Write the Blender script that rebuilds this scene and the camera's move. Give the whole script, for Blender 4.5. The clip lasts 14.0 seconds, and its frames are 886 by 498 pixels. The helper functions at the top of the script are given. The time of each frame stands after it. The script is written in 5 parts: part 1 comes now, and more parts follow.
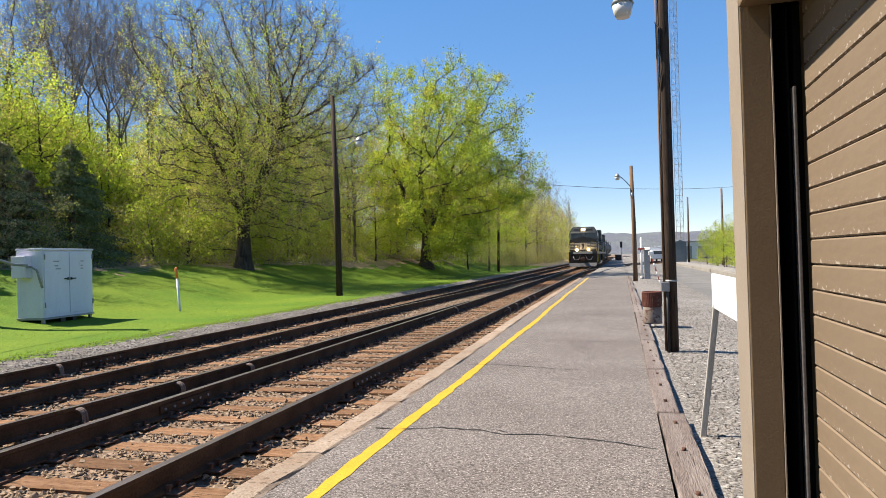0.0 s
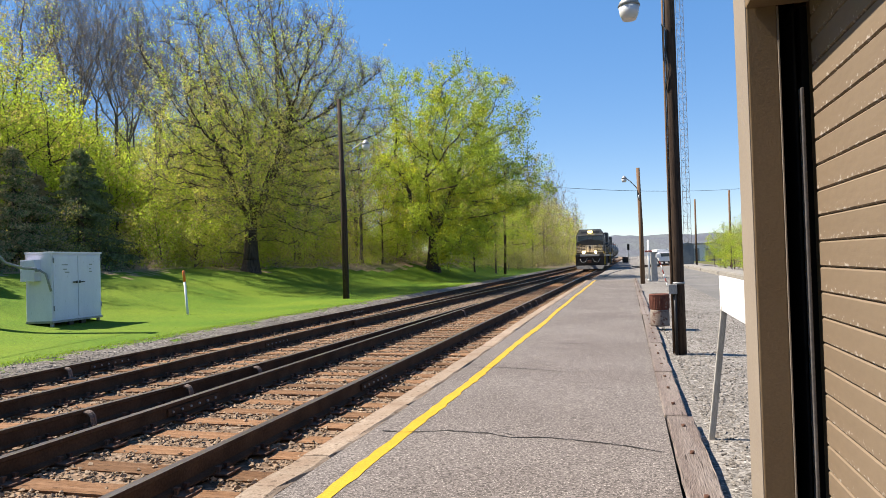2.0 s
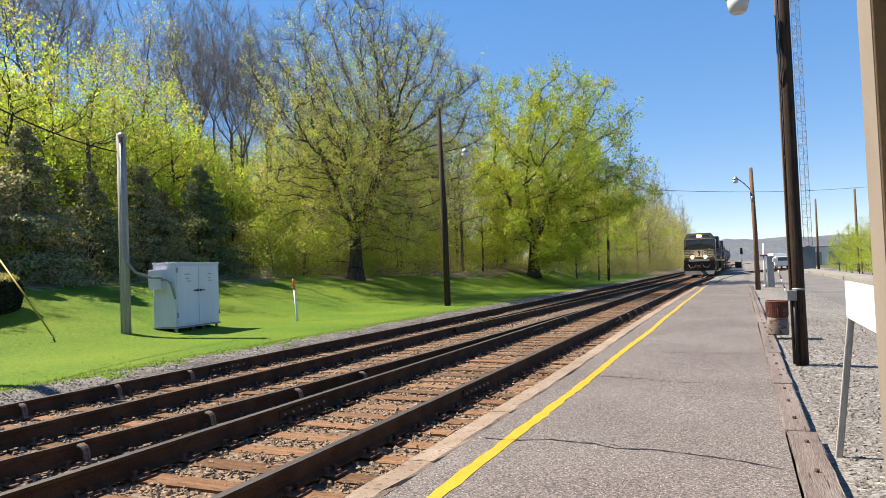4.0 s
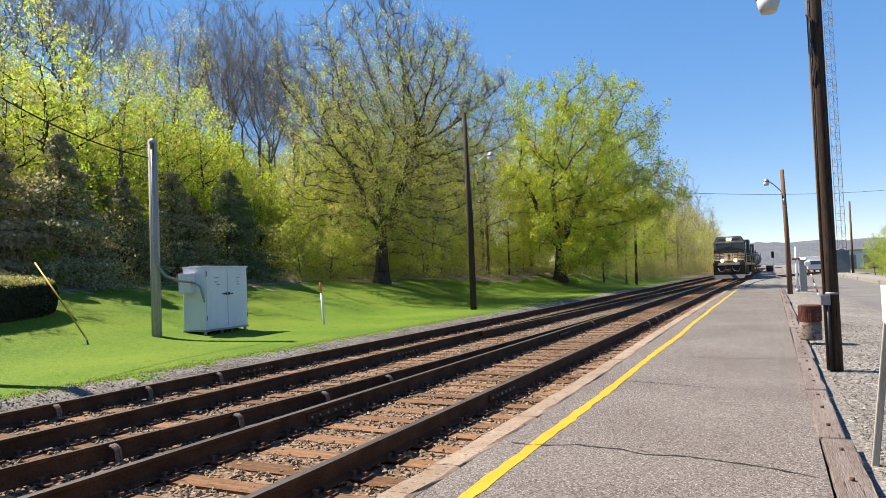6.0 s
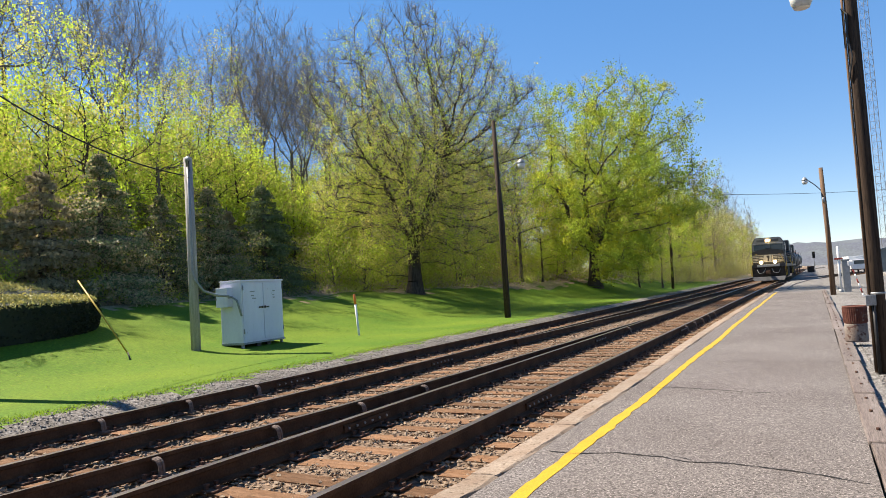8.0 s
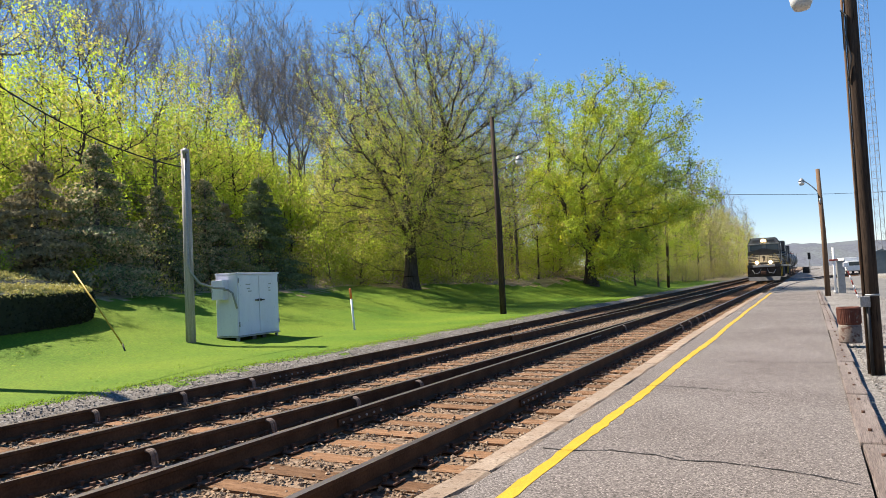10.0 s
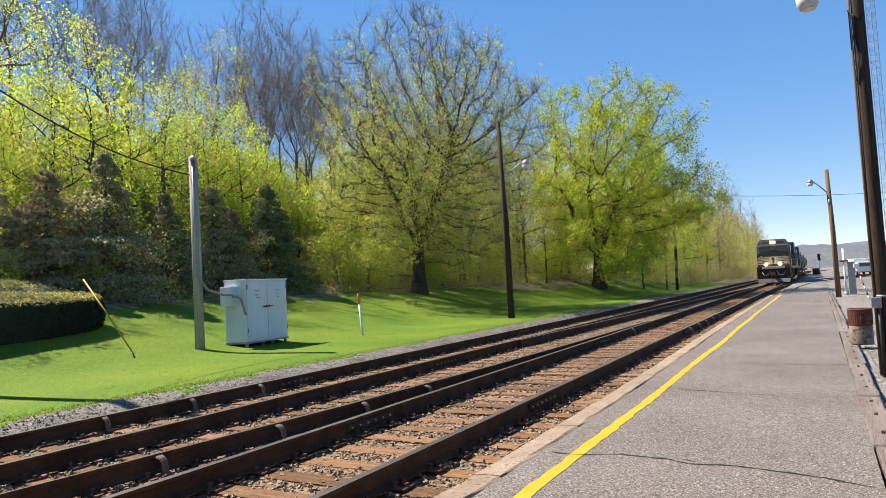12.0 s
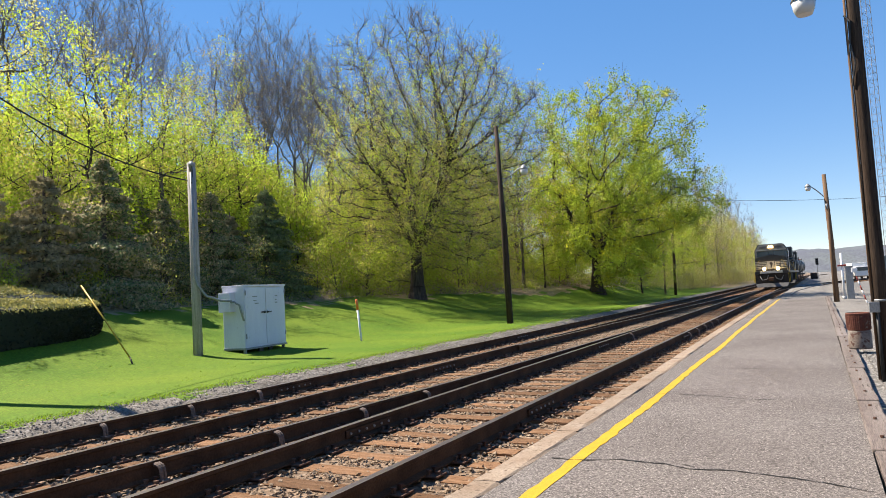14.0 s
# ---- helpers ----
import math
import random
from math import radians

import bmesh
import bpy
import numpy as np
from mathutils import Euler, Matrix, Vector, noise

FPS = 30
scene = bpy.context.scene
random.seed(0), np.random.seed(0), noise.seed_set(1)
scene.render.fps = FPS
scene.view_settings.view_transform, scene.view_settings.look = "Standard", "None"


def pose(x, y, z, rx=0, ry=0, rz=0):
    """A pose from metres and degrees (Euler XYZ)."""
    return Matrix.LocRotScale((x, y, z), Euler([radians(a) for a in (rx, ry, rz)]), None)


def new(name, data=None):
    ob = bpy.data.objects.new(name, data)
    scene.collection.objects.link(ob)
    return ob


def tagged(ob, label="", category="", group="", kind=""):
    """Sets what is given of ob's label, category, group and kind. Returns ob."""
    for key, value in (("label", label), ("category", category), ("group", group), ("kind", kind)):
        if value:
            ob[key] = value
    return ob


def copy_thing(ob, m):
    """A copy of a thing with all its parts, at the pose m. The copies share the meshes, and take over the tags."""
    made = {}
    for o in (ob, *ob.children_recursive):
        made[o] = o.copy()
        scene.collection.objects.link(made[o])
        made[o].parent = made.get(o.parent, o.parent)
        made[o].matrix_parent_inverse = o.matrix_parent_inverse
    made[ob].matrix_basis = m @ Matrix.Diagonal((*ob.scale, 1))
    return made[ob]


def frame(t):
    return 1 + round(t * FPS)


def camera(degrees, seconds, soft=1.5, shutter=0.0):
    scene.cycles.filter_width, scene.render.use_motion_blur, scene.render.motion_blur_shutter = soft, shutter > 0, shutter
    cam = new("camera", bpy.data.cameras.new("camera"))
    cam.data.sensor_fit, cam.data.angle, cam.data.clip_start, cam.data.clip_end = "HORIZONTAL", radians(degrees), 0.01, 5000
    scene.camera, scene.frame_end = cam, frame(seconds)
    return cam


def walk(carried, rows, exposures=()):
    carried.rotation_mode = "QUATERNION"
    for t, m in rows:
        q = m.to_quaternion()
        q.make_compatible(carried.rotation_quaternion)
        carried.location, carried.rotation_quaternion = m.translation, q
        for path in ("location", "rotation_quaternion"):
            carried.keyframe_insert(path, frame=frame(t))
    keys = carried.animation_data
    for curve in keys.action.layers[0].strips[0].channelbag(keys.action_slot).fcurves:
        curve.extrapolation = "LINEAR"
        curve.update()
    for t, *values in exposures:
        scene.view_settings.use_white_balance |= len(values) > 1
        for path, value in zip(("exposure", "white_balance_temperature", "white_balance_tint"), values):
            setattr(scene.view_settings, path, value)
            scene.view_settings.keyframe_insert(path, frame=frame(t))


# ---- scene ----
import collections

cam = camera(66.07, 14.0, soft=0.9)
EYE = (0.0, 0.0, 1.45)
# seconds, yaw, pitch, roll: the camera stands on the platform and turns
TURNS = (
    (0, 14.65, 0.79, 1.63),
    (0.5, 14.79, 0.89, 1.71),
    (1, 14.95, 0.92, 1.81),
    (1.5, 15.08, 0.97, 1.75),
    (2, 15.21, 1.04, 1.74),
    (2.5, 15.42, 1.08, 1.70),
    (3, 16.27, 1.17, 1.83),
    (3.5, 19.38, 1.21, 2.12),
    (4, 23.66, 1.92, 2.20),
    (4.2, 24.42, 2.26, 2.26),
    (6.3, 26.36, 2.27, 2.29),
    (6.5, 27.32, 2.14, 2.87),
    (7, 28.41, 2.59, 3.25),
    (7.5, 28.67, 3.25, 3.58),
    (10, 28.29, 2.82, 2.67),
    (10.5, 28.51, 2.85, 2.76),
    (11, 28.84, 2.93, 2.90),
    (11.5, 28.97, 3.10, 3.03),
    (12, 28.95, 3.25, 3.18),
    (12.5, 28.86, 3.36, 3.27),
    (13, 28.74, 3.50, 3.32),
    (13.5, 28.71, 3.59, 3.35),
    (14, 28.82, 3.69, 3.32),
)
walk(cam, [(t, pose(*EYE, 90 + p, r, y)) for t, y, p, r in TURNS], exposures=((0.0, 1.5, 6800, 12), (14.0, 1.5, 6800, 12)))

# ---- light ----
SUN_EL, SUN_AZ = 51.0, 3.0          # height; turn of the shadows from +x towards +y
world = bpy.data.worlds.new("sky")
scene.world = world
world.use_nodes = True
wn = world.node_tree.nodes
sky = wn.new("ShaderNodeTexSky")
sky.sky_type = "NISHITA"
sky.sun_disc = False
sky.sun_elevation = radians(SUN_EL)
sky.sun_rotation = radians(270 - SUN_AZ)
sky.altitude, sky.air_density, sky.dust_density, sky.ozone_density = 2200, 1.0, 0.0, 3.0
soft_sky = wn.new("ShaderNodeGamma")
soft_sky.inputs["Gamma"].default_value = 0.46
hue = wn.new("ShaderNodeHueSaturation")
hue.inputs["Saturation"].default_value = 1.95
hue.inputs["Hue"].default_value = 0.51
world.node_tree.links.new(sky.outputs[0], soft_sky.inputs["Color"])
world.node_tree.links.new(soft_sky.outputs[0], hue.inputs["Color"])
world.node_tree.links.new(hue.outputs[0], wn["Background"].inputs[0])
wn["Background"].inputs[1].default_value = 0.158
sun = new("sun", bpy.data.lights.new("sun", "SUN"))
sun.data.energy, sun.data.angle, sun.data.color = 4.6, radians(0.53), (1.0, 0.92, 0.79)
a = radians(SUN_AZ)
sd = Vector((math.cos(a), math.sin(a), -math.tan(radians(SUN_EL))))
sun.rotation_euler = sd.to_track_quat("-Z", "Y").to_euler()
sun.location = (-30, -8, 60)


# ---- materials ----
def surf(name, c1, c2, scale=4.0, rough=0.85, bump=0.3, fine=60.0, metal=0.0, speck=None, speck_at=0.62, vary=0.0, stretch=(1, 1, 1), dist=0.01, grain_by=0.28, speck_scale=None, cells=0.0, cells_by=0.5):
    """Two colours mixed by large noise, fine grain in value and relief, and specks of a third colour."""
    m = bpy.data.materials.new(name)
    m.use_nodes = True
    n, l = m.node_tree.nodes, m.node_tree.links
    b = n["Principled BSDF"]
    c1, c2, speck = ([v * 0.70 for v in c] if c else None for c in (c1, c2, speck))
    co = n.new("ShaderNodeTexCoord")
    mp = n.new("ShaderNodeMapping")
    mp.inputs["Scale"].default_value = stretch
    l.new(co.outputs["Object"], mp.inputs[0])
    big = n.new("ShaderNodeTexNoise")
    big.inputs["Scale"].default_value, big.inputs["Detail"].default_value = scale, 4
    small = n.new("ShaderNodeTexNoise")
    small.inputs["Scale"].default_value, small.inputs["Detail"].default_value = fine, 3
    l.new(mp.outputs[0], big.inputs[0])
    l.new(mp.outputs[0], small.inputs[0])
    ramp = n.new("ShaderNodeMapRange")
    ramp.inputs[1].default_value, ramp.inputs[2].default_value = 0.35, 0.65
    l.new(big.outputs[0], ramp.inputs[0])
    mix = n.new("ShaderNodeMix")
    mix.data_type = "RGBA"
    mix.inputs[6].default_value, mix.inputs[7].default_value = (*c1, 1), (*c2, 1)
    l.new(ramp.outputs[0], mix.inputs[0])
    grain = n.new("ShaderNodeMapRange")
    grain.inputs[1].default_value, grain.inputs[2].default_value = 0.25, 0.75
    grain.inputs[3].default_value, grain.inputs[4].default_value = 1 - grain_by, 1 + grain_by
    l.new(small.outputs[0], grain.inputs[0])
    mul = n.new("ShaderNodeMix")
    mul.data_type, mul.blend_type = "RGBA", "MULTIPLY"
    mul.inputs[0].default_value = 1.0
    l.new(mix.outputs[2], mul.inputs[6])
    l.new(grain.outputs[0], mul.inputs[7])
    out = mul.outputs[2]
    if speck:
        vo = n.new("ShaderNodeTexNoise")
        vo.inputs["Scale"].default_value, vo.inputs["Detail"].default_value = speck_scale or fine * 0.35, 3
        l.new(mp.outputs[0], vo.inputs[0])
        st = n.new("ShaderNodeMapRange")
        st.inputs[1].default_value, st.inputs[2].default_value = speck_at, speck_at + 0.05
        l.new(vo.outputs[0], st.inputs[0])
        sm = n.new("ShaderNodeMix")
        sm.data_type = "RGBA"
        sm.inputs[7].default_value = (*speck, 1)
        l.new(st.outputs[0], sm.inputs[0])
        l.new(out, sm.inputs[6])
        out = sm.outputs[2]
    if cells:
        ce = n.new("ShaderNodeTexVoronoi")
        ce.inputs["Scale"].default_value = cells
        l.new(mp.outputs[0], ce.inputs["Vector"])
        sx = n.new("ShaderNodeSeparateColor")
        l.new(ce.outputs["Color"], sx.inputs[0])
        cr = n.new("ShaderNodeMapRange")
        cr.inputs[3].default_value, cr.inputs[4].default_value = 1 - cells_by, 1 + cells_by
        l.new(sx.outputs[0], cr.inputs[0])
        cm = n.new("ShaderNodeMix")
        cm.data_type, cm.blend_type = "RGBA", "MULTIPLY"
        cm.inputs[0].default_value = 1.0
        l.new(out, cm.inputs[6])
        l.new(cr.outputs[0], cm.inputs[7])
        out = cm.outputs[2]
    if vary:
        oi = n.new("ShaderNodeObjectInfo")
        vr = n.new("ShaderNodeMapRange")
        vr.inputs[3].default_value, vr.inputs[4].default_value = 1 - vary, 1 + vary
        l.new(oi.outputs["Random"], vr.inputs[0])
        vm = n.new("ShaderNodeMix")
        vm.data_type, vm.blend_type = "RGBA", "MULTIPLY"
        vm.inputs[0].default_value = 1.0
        l.new(out, vm.inputs[6])
        l.new(vr.outputs[0], vm.inputs[7])
        out = vm.outputs[2]
    l.new(out, b.inputs["Base Color"])
    b.inputs["Roughness"].default_value, b.inputs["Metallic"].default_value = rough, metal
    b.inputs["Specular IOR Level"].default_value = 0.15 if rough > 0.84 else 0.5
    if bump:
        bp = n.new("ShaderNodeBump")
        bp.inputs["Strength"].default_value, bp.inputs["Distance"].default_value = bump, dist
        l.new(small.outputs[0], bp.inputs["Height"])
        l.new(bp.outputs[0], b.inputs["Normal"])
    return m


def leafy(name, c1, c2, through_light=0.45, rough=0.6):
    """Leaves: each small leaf or clump its own tone, letting some light through."""
    m = bpy.data.materials.new(name)
    m.use_nodes = True
    n, l = m.node_tree.nodes, m.node_tree.links
    b, out = n["Principled BSDF"], n["Material Output"]
    g = n.new("ShaderNodeNewGeometry")
    oi = n.new("ShaderNodeObjectInfo")
    mix = n.new("ShaderNodeMix")
    mix.data_type = "RGBA"
    mix.inputs[6].default_value, mix.inputs[7].default_value = (*c1, 1), (*c2, 1)
    l.new(g.outputs["Random Per Island"], mix.inputs[0])
    vr = n.new("ShaderNodeMapRange")
    vr.inputs[3].default_value, vr.inputs[4].default_value = 0.8, 1.2
    l.new(oi.outputs["Random"], vr.inputs[0])
    vm = n.new("ShaderNodeMix")
    vm.data_type, vm.blend_type = "RGBA", "MULTIPLY"
    vm.inputs[0].default_value = 1.0
    l.new(mix.outputs[2], vm.inputs[6])
    l.new(vr.outputs[0], vm.inputs[7])
    l.new(vm.outputs[2], b.inputs["Base Color"])
    b.inputs["Roughness"].default_value = rough
    t = n.new("ShaderNodeBsdfTranslucent")
    l.new(vm.outputs[2], t.inputs[0])
    ms = n.new("ShaderNodeMixShader")
    ms.inputs[0].default_value = through_light
    l.new(b.outputs[0], ms.inputs[1])
    l.new(t.outputs[0], ms.inputs[2])
    l.new(ms.outputs[0], out.inputs[0])
    return m


def plain(name, c, rough=0.5, metal=0.0, glow=0.0):
    m = bpy.data.materials.new(name)
    m.use_nodes = True
    b = m.node_tree.nodes["Principled BSDF"]
    b.inputs["Base Color"].default_value = (*c, 1)
    b.inputs["Roughness"].default_value, b.inputs["Metallic"].default_value = rough, metal
    if glow:
        b.inputs["Emission Color"].default_value = (*c, 1)
        b.inputs["Emission Strength"].default_value = glow
    return m


M_ASPHALT = surf("asphalt", (0.145, 0.127, 0.12), (0.185, 0.166, 0.158), 0.5, 0.95, 0.5, 60, speck=(0.40, 0.365, 0.34), speck_at=0.60, dist=0.008, grain_by=0.4, speck_scale=70, cells=82, cells_by=0.55)
M_CRACK = surf("crack_tar", (0.021, 0.021, 0.021), (0.049, 0.045, 0.042), 6, 0.95, 0.4)
M_YELLOW = surf("yellow_paint", (0.55, 0.335, 0.005), (0.59, 0.38, 0.009), 3, 0.6, 0.3, 90, speck=(0.434, 0.315, 0.056), speck_at=0.68)
M_KERB = surf("kerb_concrete", (0.294, 0.217, 0.161), (0.364, 0.294, 0.231), 2.5, 0.95, 0.5, 60, speck=(0.182, 0.133, 0.098), speck_at=0.6, vary=0.12)
M_TIMBER = surf("weathered_timber", (0.175, 0.14, 0.126), (0.252, 0.217, 0.199), 1.2, 0.9, 0.9, 22, speck=(0.07, 0.056, 0.049), speck_at=0.63, vary=0.12, stretch=(7, 0.35, 7), grain_by=0.4)
M_TIE = surf("tie_wood", (0.195, 0.102, 0.052), (0.28, 0.162, 0.094), 3.0, 0.95, 0.9, 30, speck=(0.07, 0.037, 0.02), speck_at=0.6, vary=0.3, stretch=(0.5, 6, 6), grain_by=0.4)
M_RAIL = surf("rail_steel_rust", (0.068, 0.039, 0.024), (0.115, 0.066, 0.04), 3.0, 0.93, 0.4, 50)
M_HEAD = surf("rail_head_steel", (0.19, 0.155, 0.14), (0.28, 0.235, 0.21), 2.0, 0.38, 0.1, 60, metal=0.7, stretch=(8, 0.3, 8))
M_RUST = surf("rusted_iron", (0.091, 0.045, 0.032), (0.168, 0.105, 0.077), 5.0, 0.85, 0.4, 60, vary=0.2)
M_BRACE = surf("cast_brace", (0.14, 0.095, 0.073), (0.21, 0.154, 0.126), 6.0, 0.8, 0.3, 50, vary=0.15)
M_BALLAST = surf("ballast_stone", (0.255, 0.185, 0.125), (0.38, 0.29, 0.21), 9, 0.95, 0.7, 45, vary=0.2)
M_BALLAST_GREY = surf("grey_stone", (0.189, 0.171, 0.154), (0.28, 0.259, 0.238), 9, 0.95, 0.5, 45)
M_BARK = surf("bark", (0.12, 0.096, 0.078), (0.22, 0.18, 0.15), 3, 0.95, 0.8, 30, stretch=(3, 3, 0.6))
M_BARK_DARK = surf("dark_bark", (0.055, 0.042, 0.034), (0.12, 0.095, 0.078), 3, 0.95, 0.9, 30, stretch=(3, 3, 0.6))
M_BARK_PALE = surf("pale_bark", (0.15, 0.13, 0.11), (0.25, 0.22, 0.185), 3, 0.95, 0.7, 30, stretch=(3, 3, 0.6))
M_POLE = surf("creosote_pole", (0.045, 0.029, 0.021), (0.098, 0.07, 0.052), 2.5, 0.9, 0.6, 30, stretch=(8, 8, 0.4), speck=(0.021, 0.015, 0.013), speck_at=0.6)
M_POLE_GREY = surf("grey_pole", (0.36, 0.335, 0.315), (0.52, 0.49, 0.465), 2.5, 0.9, 0.5, 30, stretch=(8, 8, 0.4))
M_POLE_TAN = surf("tan_pole", (0.154, 0.091, 0.056), (0.238, 0.154, 0.098), 2.5, 0.9, 0.5, 30, stretch=(8, 8, 0.4))
M_GALV = surf("galvanised", (0.294, 0.301, 0.308), (0.378, 0.385, 0.392), 6, 0.5, 0.15, 60, metal=0.3)
M_CABINET = surf("silver_paint", (0.82, 0.81, 0.92), (0.90, 0.89, 0.98), 1.8, 0.5, 0.1, 30, metal=0.0, speck=(0.48, 0.47, 0.50), speck_at=0.70, grain_by=0.06, stretch=(2, 2, 0.6))
M_WHITE = surf("white_paint", (0.82, 0.83, 0.84), (0.88, 0.89, 0.90), 3, 0.5, 0.05, 50, grain_by=0.04)
M_POST = surf("whitewashed_wood", (0.35, 0.336, 0.308), (0.448, 0.434, 0.406), 3, 0.8, 0.3, 40, stretch=(6, 6, 0.6))
M_STUCCO = surf("brown_stucco", (0.21, 0.148, 0.086), (0.228, 0.163, 0.098), 1.5, 0.9, 0.14, 80, dist=0.006, grain_by=0.07)
M_STUCCO_EDGE = surf("grey_tan_trim", (0.255, 0.21, 0.165), (0.285, 0.237, 0.187), 1.5, 0.8, 0.15, 60, grain_by=0.06)
M_PLANK = surf("painted_plank", (0.193, 0.14, 0.091), (0.224, 0.168, 0.112), 1.1, 0.7, 0.12, 30, vary=0.05, grain_by=0.06, stretch=(1, 0.4, 1))


def flake(m):
    """Pale flaking along the lower edge of each plank, where the paint has worn."""
    n, l = m.node_tree.nodes, m.node_tree.links
    b = n["Principled BSDF"]
    old = b.inputs["Base Color"].links[0].from_socket
    co = n.new("ShaderNodeTexCoord")
    sep = n.new("ShaderNodeSeparateXYZ")
    l.new(co.outputs["Object"], sep.inputs[0])
    oi = n.new("ShaderNodeObjectInfo")
    mp = n.new("ShaderNodeMapping")
    mp.inputs["Scale"].default_value = (1, 0.75, 1.3)
    l.new(co.outputs["Object"], mp.inputs[0])
    sh = n.new("ShaderNodeCombineXYZ")
    mul = n.new("ShaderNodeMath")
    mul.operation = "MULTIPLY"
    mul.inputs[1].default_value = 37.0
    l.new(oi.outputs["Random"], mul.inputs[0])
    l.new(mul.outputs[0], sh.inputs[1])
    l.new(sh.outputs[0], mp.inputs["Location"])
    no = n.new("ShaderNodeTexNoise")
    no.inputs["Scale"].default_value, no.inputs["Detail"].default_value = 42.0, 6
    l.new(mp.outputs[0], no.inputs[0])
    low = n.new("ShaderNodeMapRange")
    low.inputs[1].default_value, low.inputs[2].default_value = 0.002, 0.075
    low.inputs[3].default_value, low.inputs[4].default_value = 0.10, -0.13
    l.new(sep.outputs[2], low.inputs[0])
    add = n.new("ShaderNodeMath")
    l.new(no.outputs[0], add.inputs[0])
    l.new(low.outputs[0], add.inputs[1])
    st = n.new("ShaderNodeMapRange")
    st.inputs[1].default_value, st.inputs[2].default_value = 0.63, 0.72
    l.new(add.outputs[0], st.inputs[0])
    mx = n.new("ShaderNodeMix")
    mx.data_type = "RGBA"
    mx.inputs[7].default_value = (0.30, 0.265, 0.23, 1)
    l.new(st.outputs[0], mx.inputs[0])
    l.new(old, mx.inputs[6])
    l.new(mx.outputs[2], b.inputs["Base Color"])


flake(M_PLANK)
M_GUIDE = surf("worn_guide_steel", (0.112, 0.105, 0.105), (0.168, 0.158, 0.154), 4, 0.5, 0.15, 50, metal=0.3)
# rubber and dark parts; also the shade painted into the door recess
M_BLACK = surf("black_rubber_and_shade", (0.003, 0.003, 0.0035), (0.006, 0.006, 0.006), 5, 0.9, 0.1)
M_DARKMETAL = surf("dark_metal", (0.021, 0.021, 0.023), (0.042, 0.041, 0.042), 4, 0.5, 0.15, 50, metal=0.4)
M_LOCO = surf("loco_black", (0.018, 0.018, 0.02), (0.035, 0.034, 0.035), 2, 0.45, 0.1, 40)
M_LOCO_DIRT = surf("loco_underframe", (0.035, 0.029, 0.026), (0.07, 0.059, 0.052), 3, 0.85, 0.3, 40)
M_STRIPE = surf("white_stripe", (0.462, 0.448, 0.42), (0.518, 0.504, 0.476), 2, 0.6, 0.1, 40)
M_CABFRONT = surf("cab_front_paint", (0.20, 0.19, 0.18), (0.30, 0.29, 0.27), 2, 0.6, 0.1, 40)
M_SAFETY = surf("safety_yellow", (0.525, 0.336, 0.014), (0.56, 0.378, 0.021), 3, 0.5, 0.1)
M_ORANGE = surf("orange_band", (0.95, 0.19, 0.03), (1.0, 0.24, 0.05), 3, 0.5, 0.05)
M_RED = surf("red_band", (0.35, 0.042, 0.028), (0.392, 0.063, 0.042), 3, 0.55, 0.1)
M_REDRUST = surf("red_rust_paint", (0.14, 0.049, 0.035), (0.196, 0.081, 0.059), 5, 0.85, 0.3, 50, speck=(0.28, 0.231, 0.196), speck_at=0.62)
M_CANLOW = surf("scuffed_drum", (0.168, 0.119, 0.098), (0.266, 0.231, 0.203), 5, 0.8, 0.3, 40, speck=(0.098, 0.042, 0.028), speck_at=0.58)
M_GLASS = plain("dark_glass", (0.03, 0.05, 0.07), 0.08)
M_LAMPGLASS = plain("lamp_glass", (0.50, 0.51, 0.52), 0.2)
M_MAST = surf("mast_grey", (0.17, 0.165, 0.17), (0.23, 0.22, 0.22), 1.0, 0.6, 0.1)
M_LAMP_ON = plain("headlight_on", (1.0, 0.70, 0.28), 0.3, 0.0, 10.0)
M_TANK = surf("tank_grey", (0.07, 0.07, 0.073), (0.119, 0.115, 0.112), 2, 0.5, 0.1)
M_SLAB = surf("old_concrete", (0.252, 0.238, 0.217), (0.322, 0.308, 0.28), 1.5, 0.95, 0.4, 30)
M_SHED = surf("shed_steel", (0.14, 0.175, 0.196), (0.182, 0.217, 0.238), 2, 0.6, 0.1)
# woods greyed towards blue: the distance haze is mixed into the colour
M_HILL = surf("hazed_far_woods", (0.125, 0.135, 0.17), (0.15, 0.17, 0.18), 0.02, 1.0, 0.0, 0.3)
L_SPRING = leafy("spring_leaf", (0.44, 0.56, 0.06), (0.34, 0.45, 0.042), 0.74)
L_YELLOW = leafy("yellow_leaf", (0.56, 0.57, 0.045), (0.44, 0.49, 0.03), 0.70)
L_BUD = leafy("budding_leaf", (0.52, 0.49, 0.12), (0.42, 0.38, 0.09), 0.66)
L_DARK = leafy("undergrowth_leaf", (0.50, 0.53, 0.13), (0.32, 0.36, 0.08), 0.6)
L_BROWN = leafy("brown_twig", (0.50, 0.39, 0.28), (0.32, 0.25, 0.185), 0.4)
L_SPRUCE = leafy("spruce_needle", (0.10, 0.14, 0.055), (0.20, 0.24, 0.10), 0.35)
# the hedge's leaf blackened: shade on its sides is put into the colour
L_HEDGE_SHADE = leafy("shaded_hedge_leaf", (0.011, 0.016, 0.007), (0.024, 0.031, 0.013), 0.1, 0.95)
L_CEDAR = leafy("dull_cedar", (0.42, 0.35, 0.20), (0.30, 0.26, 0.14), 0.5)
L_GRASS = leafy("grass_blade", (0.16, 0.27, 0.012), (0.24, 0.34, 0.03), 0.5)
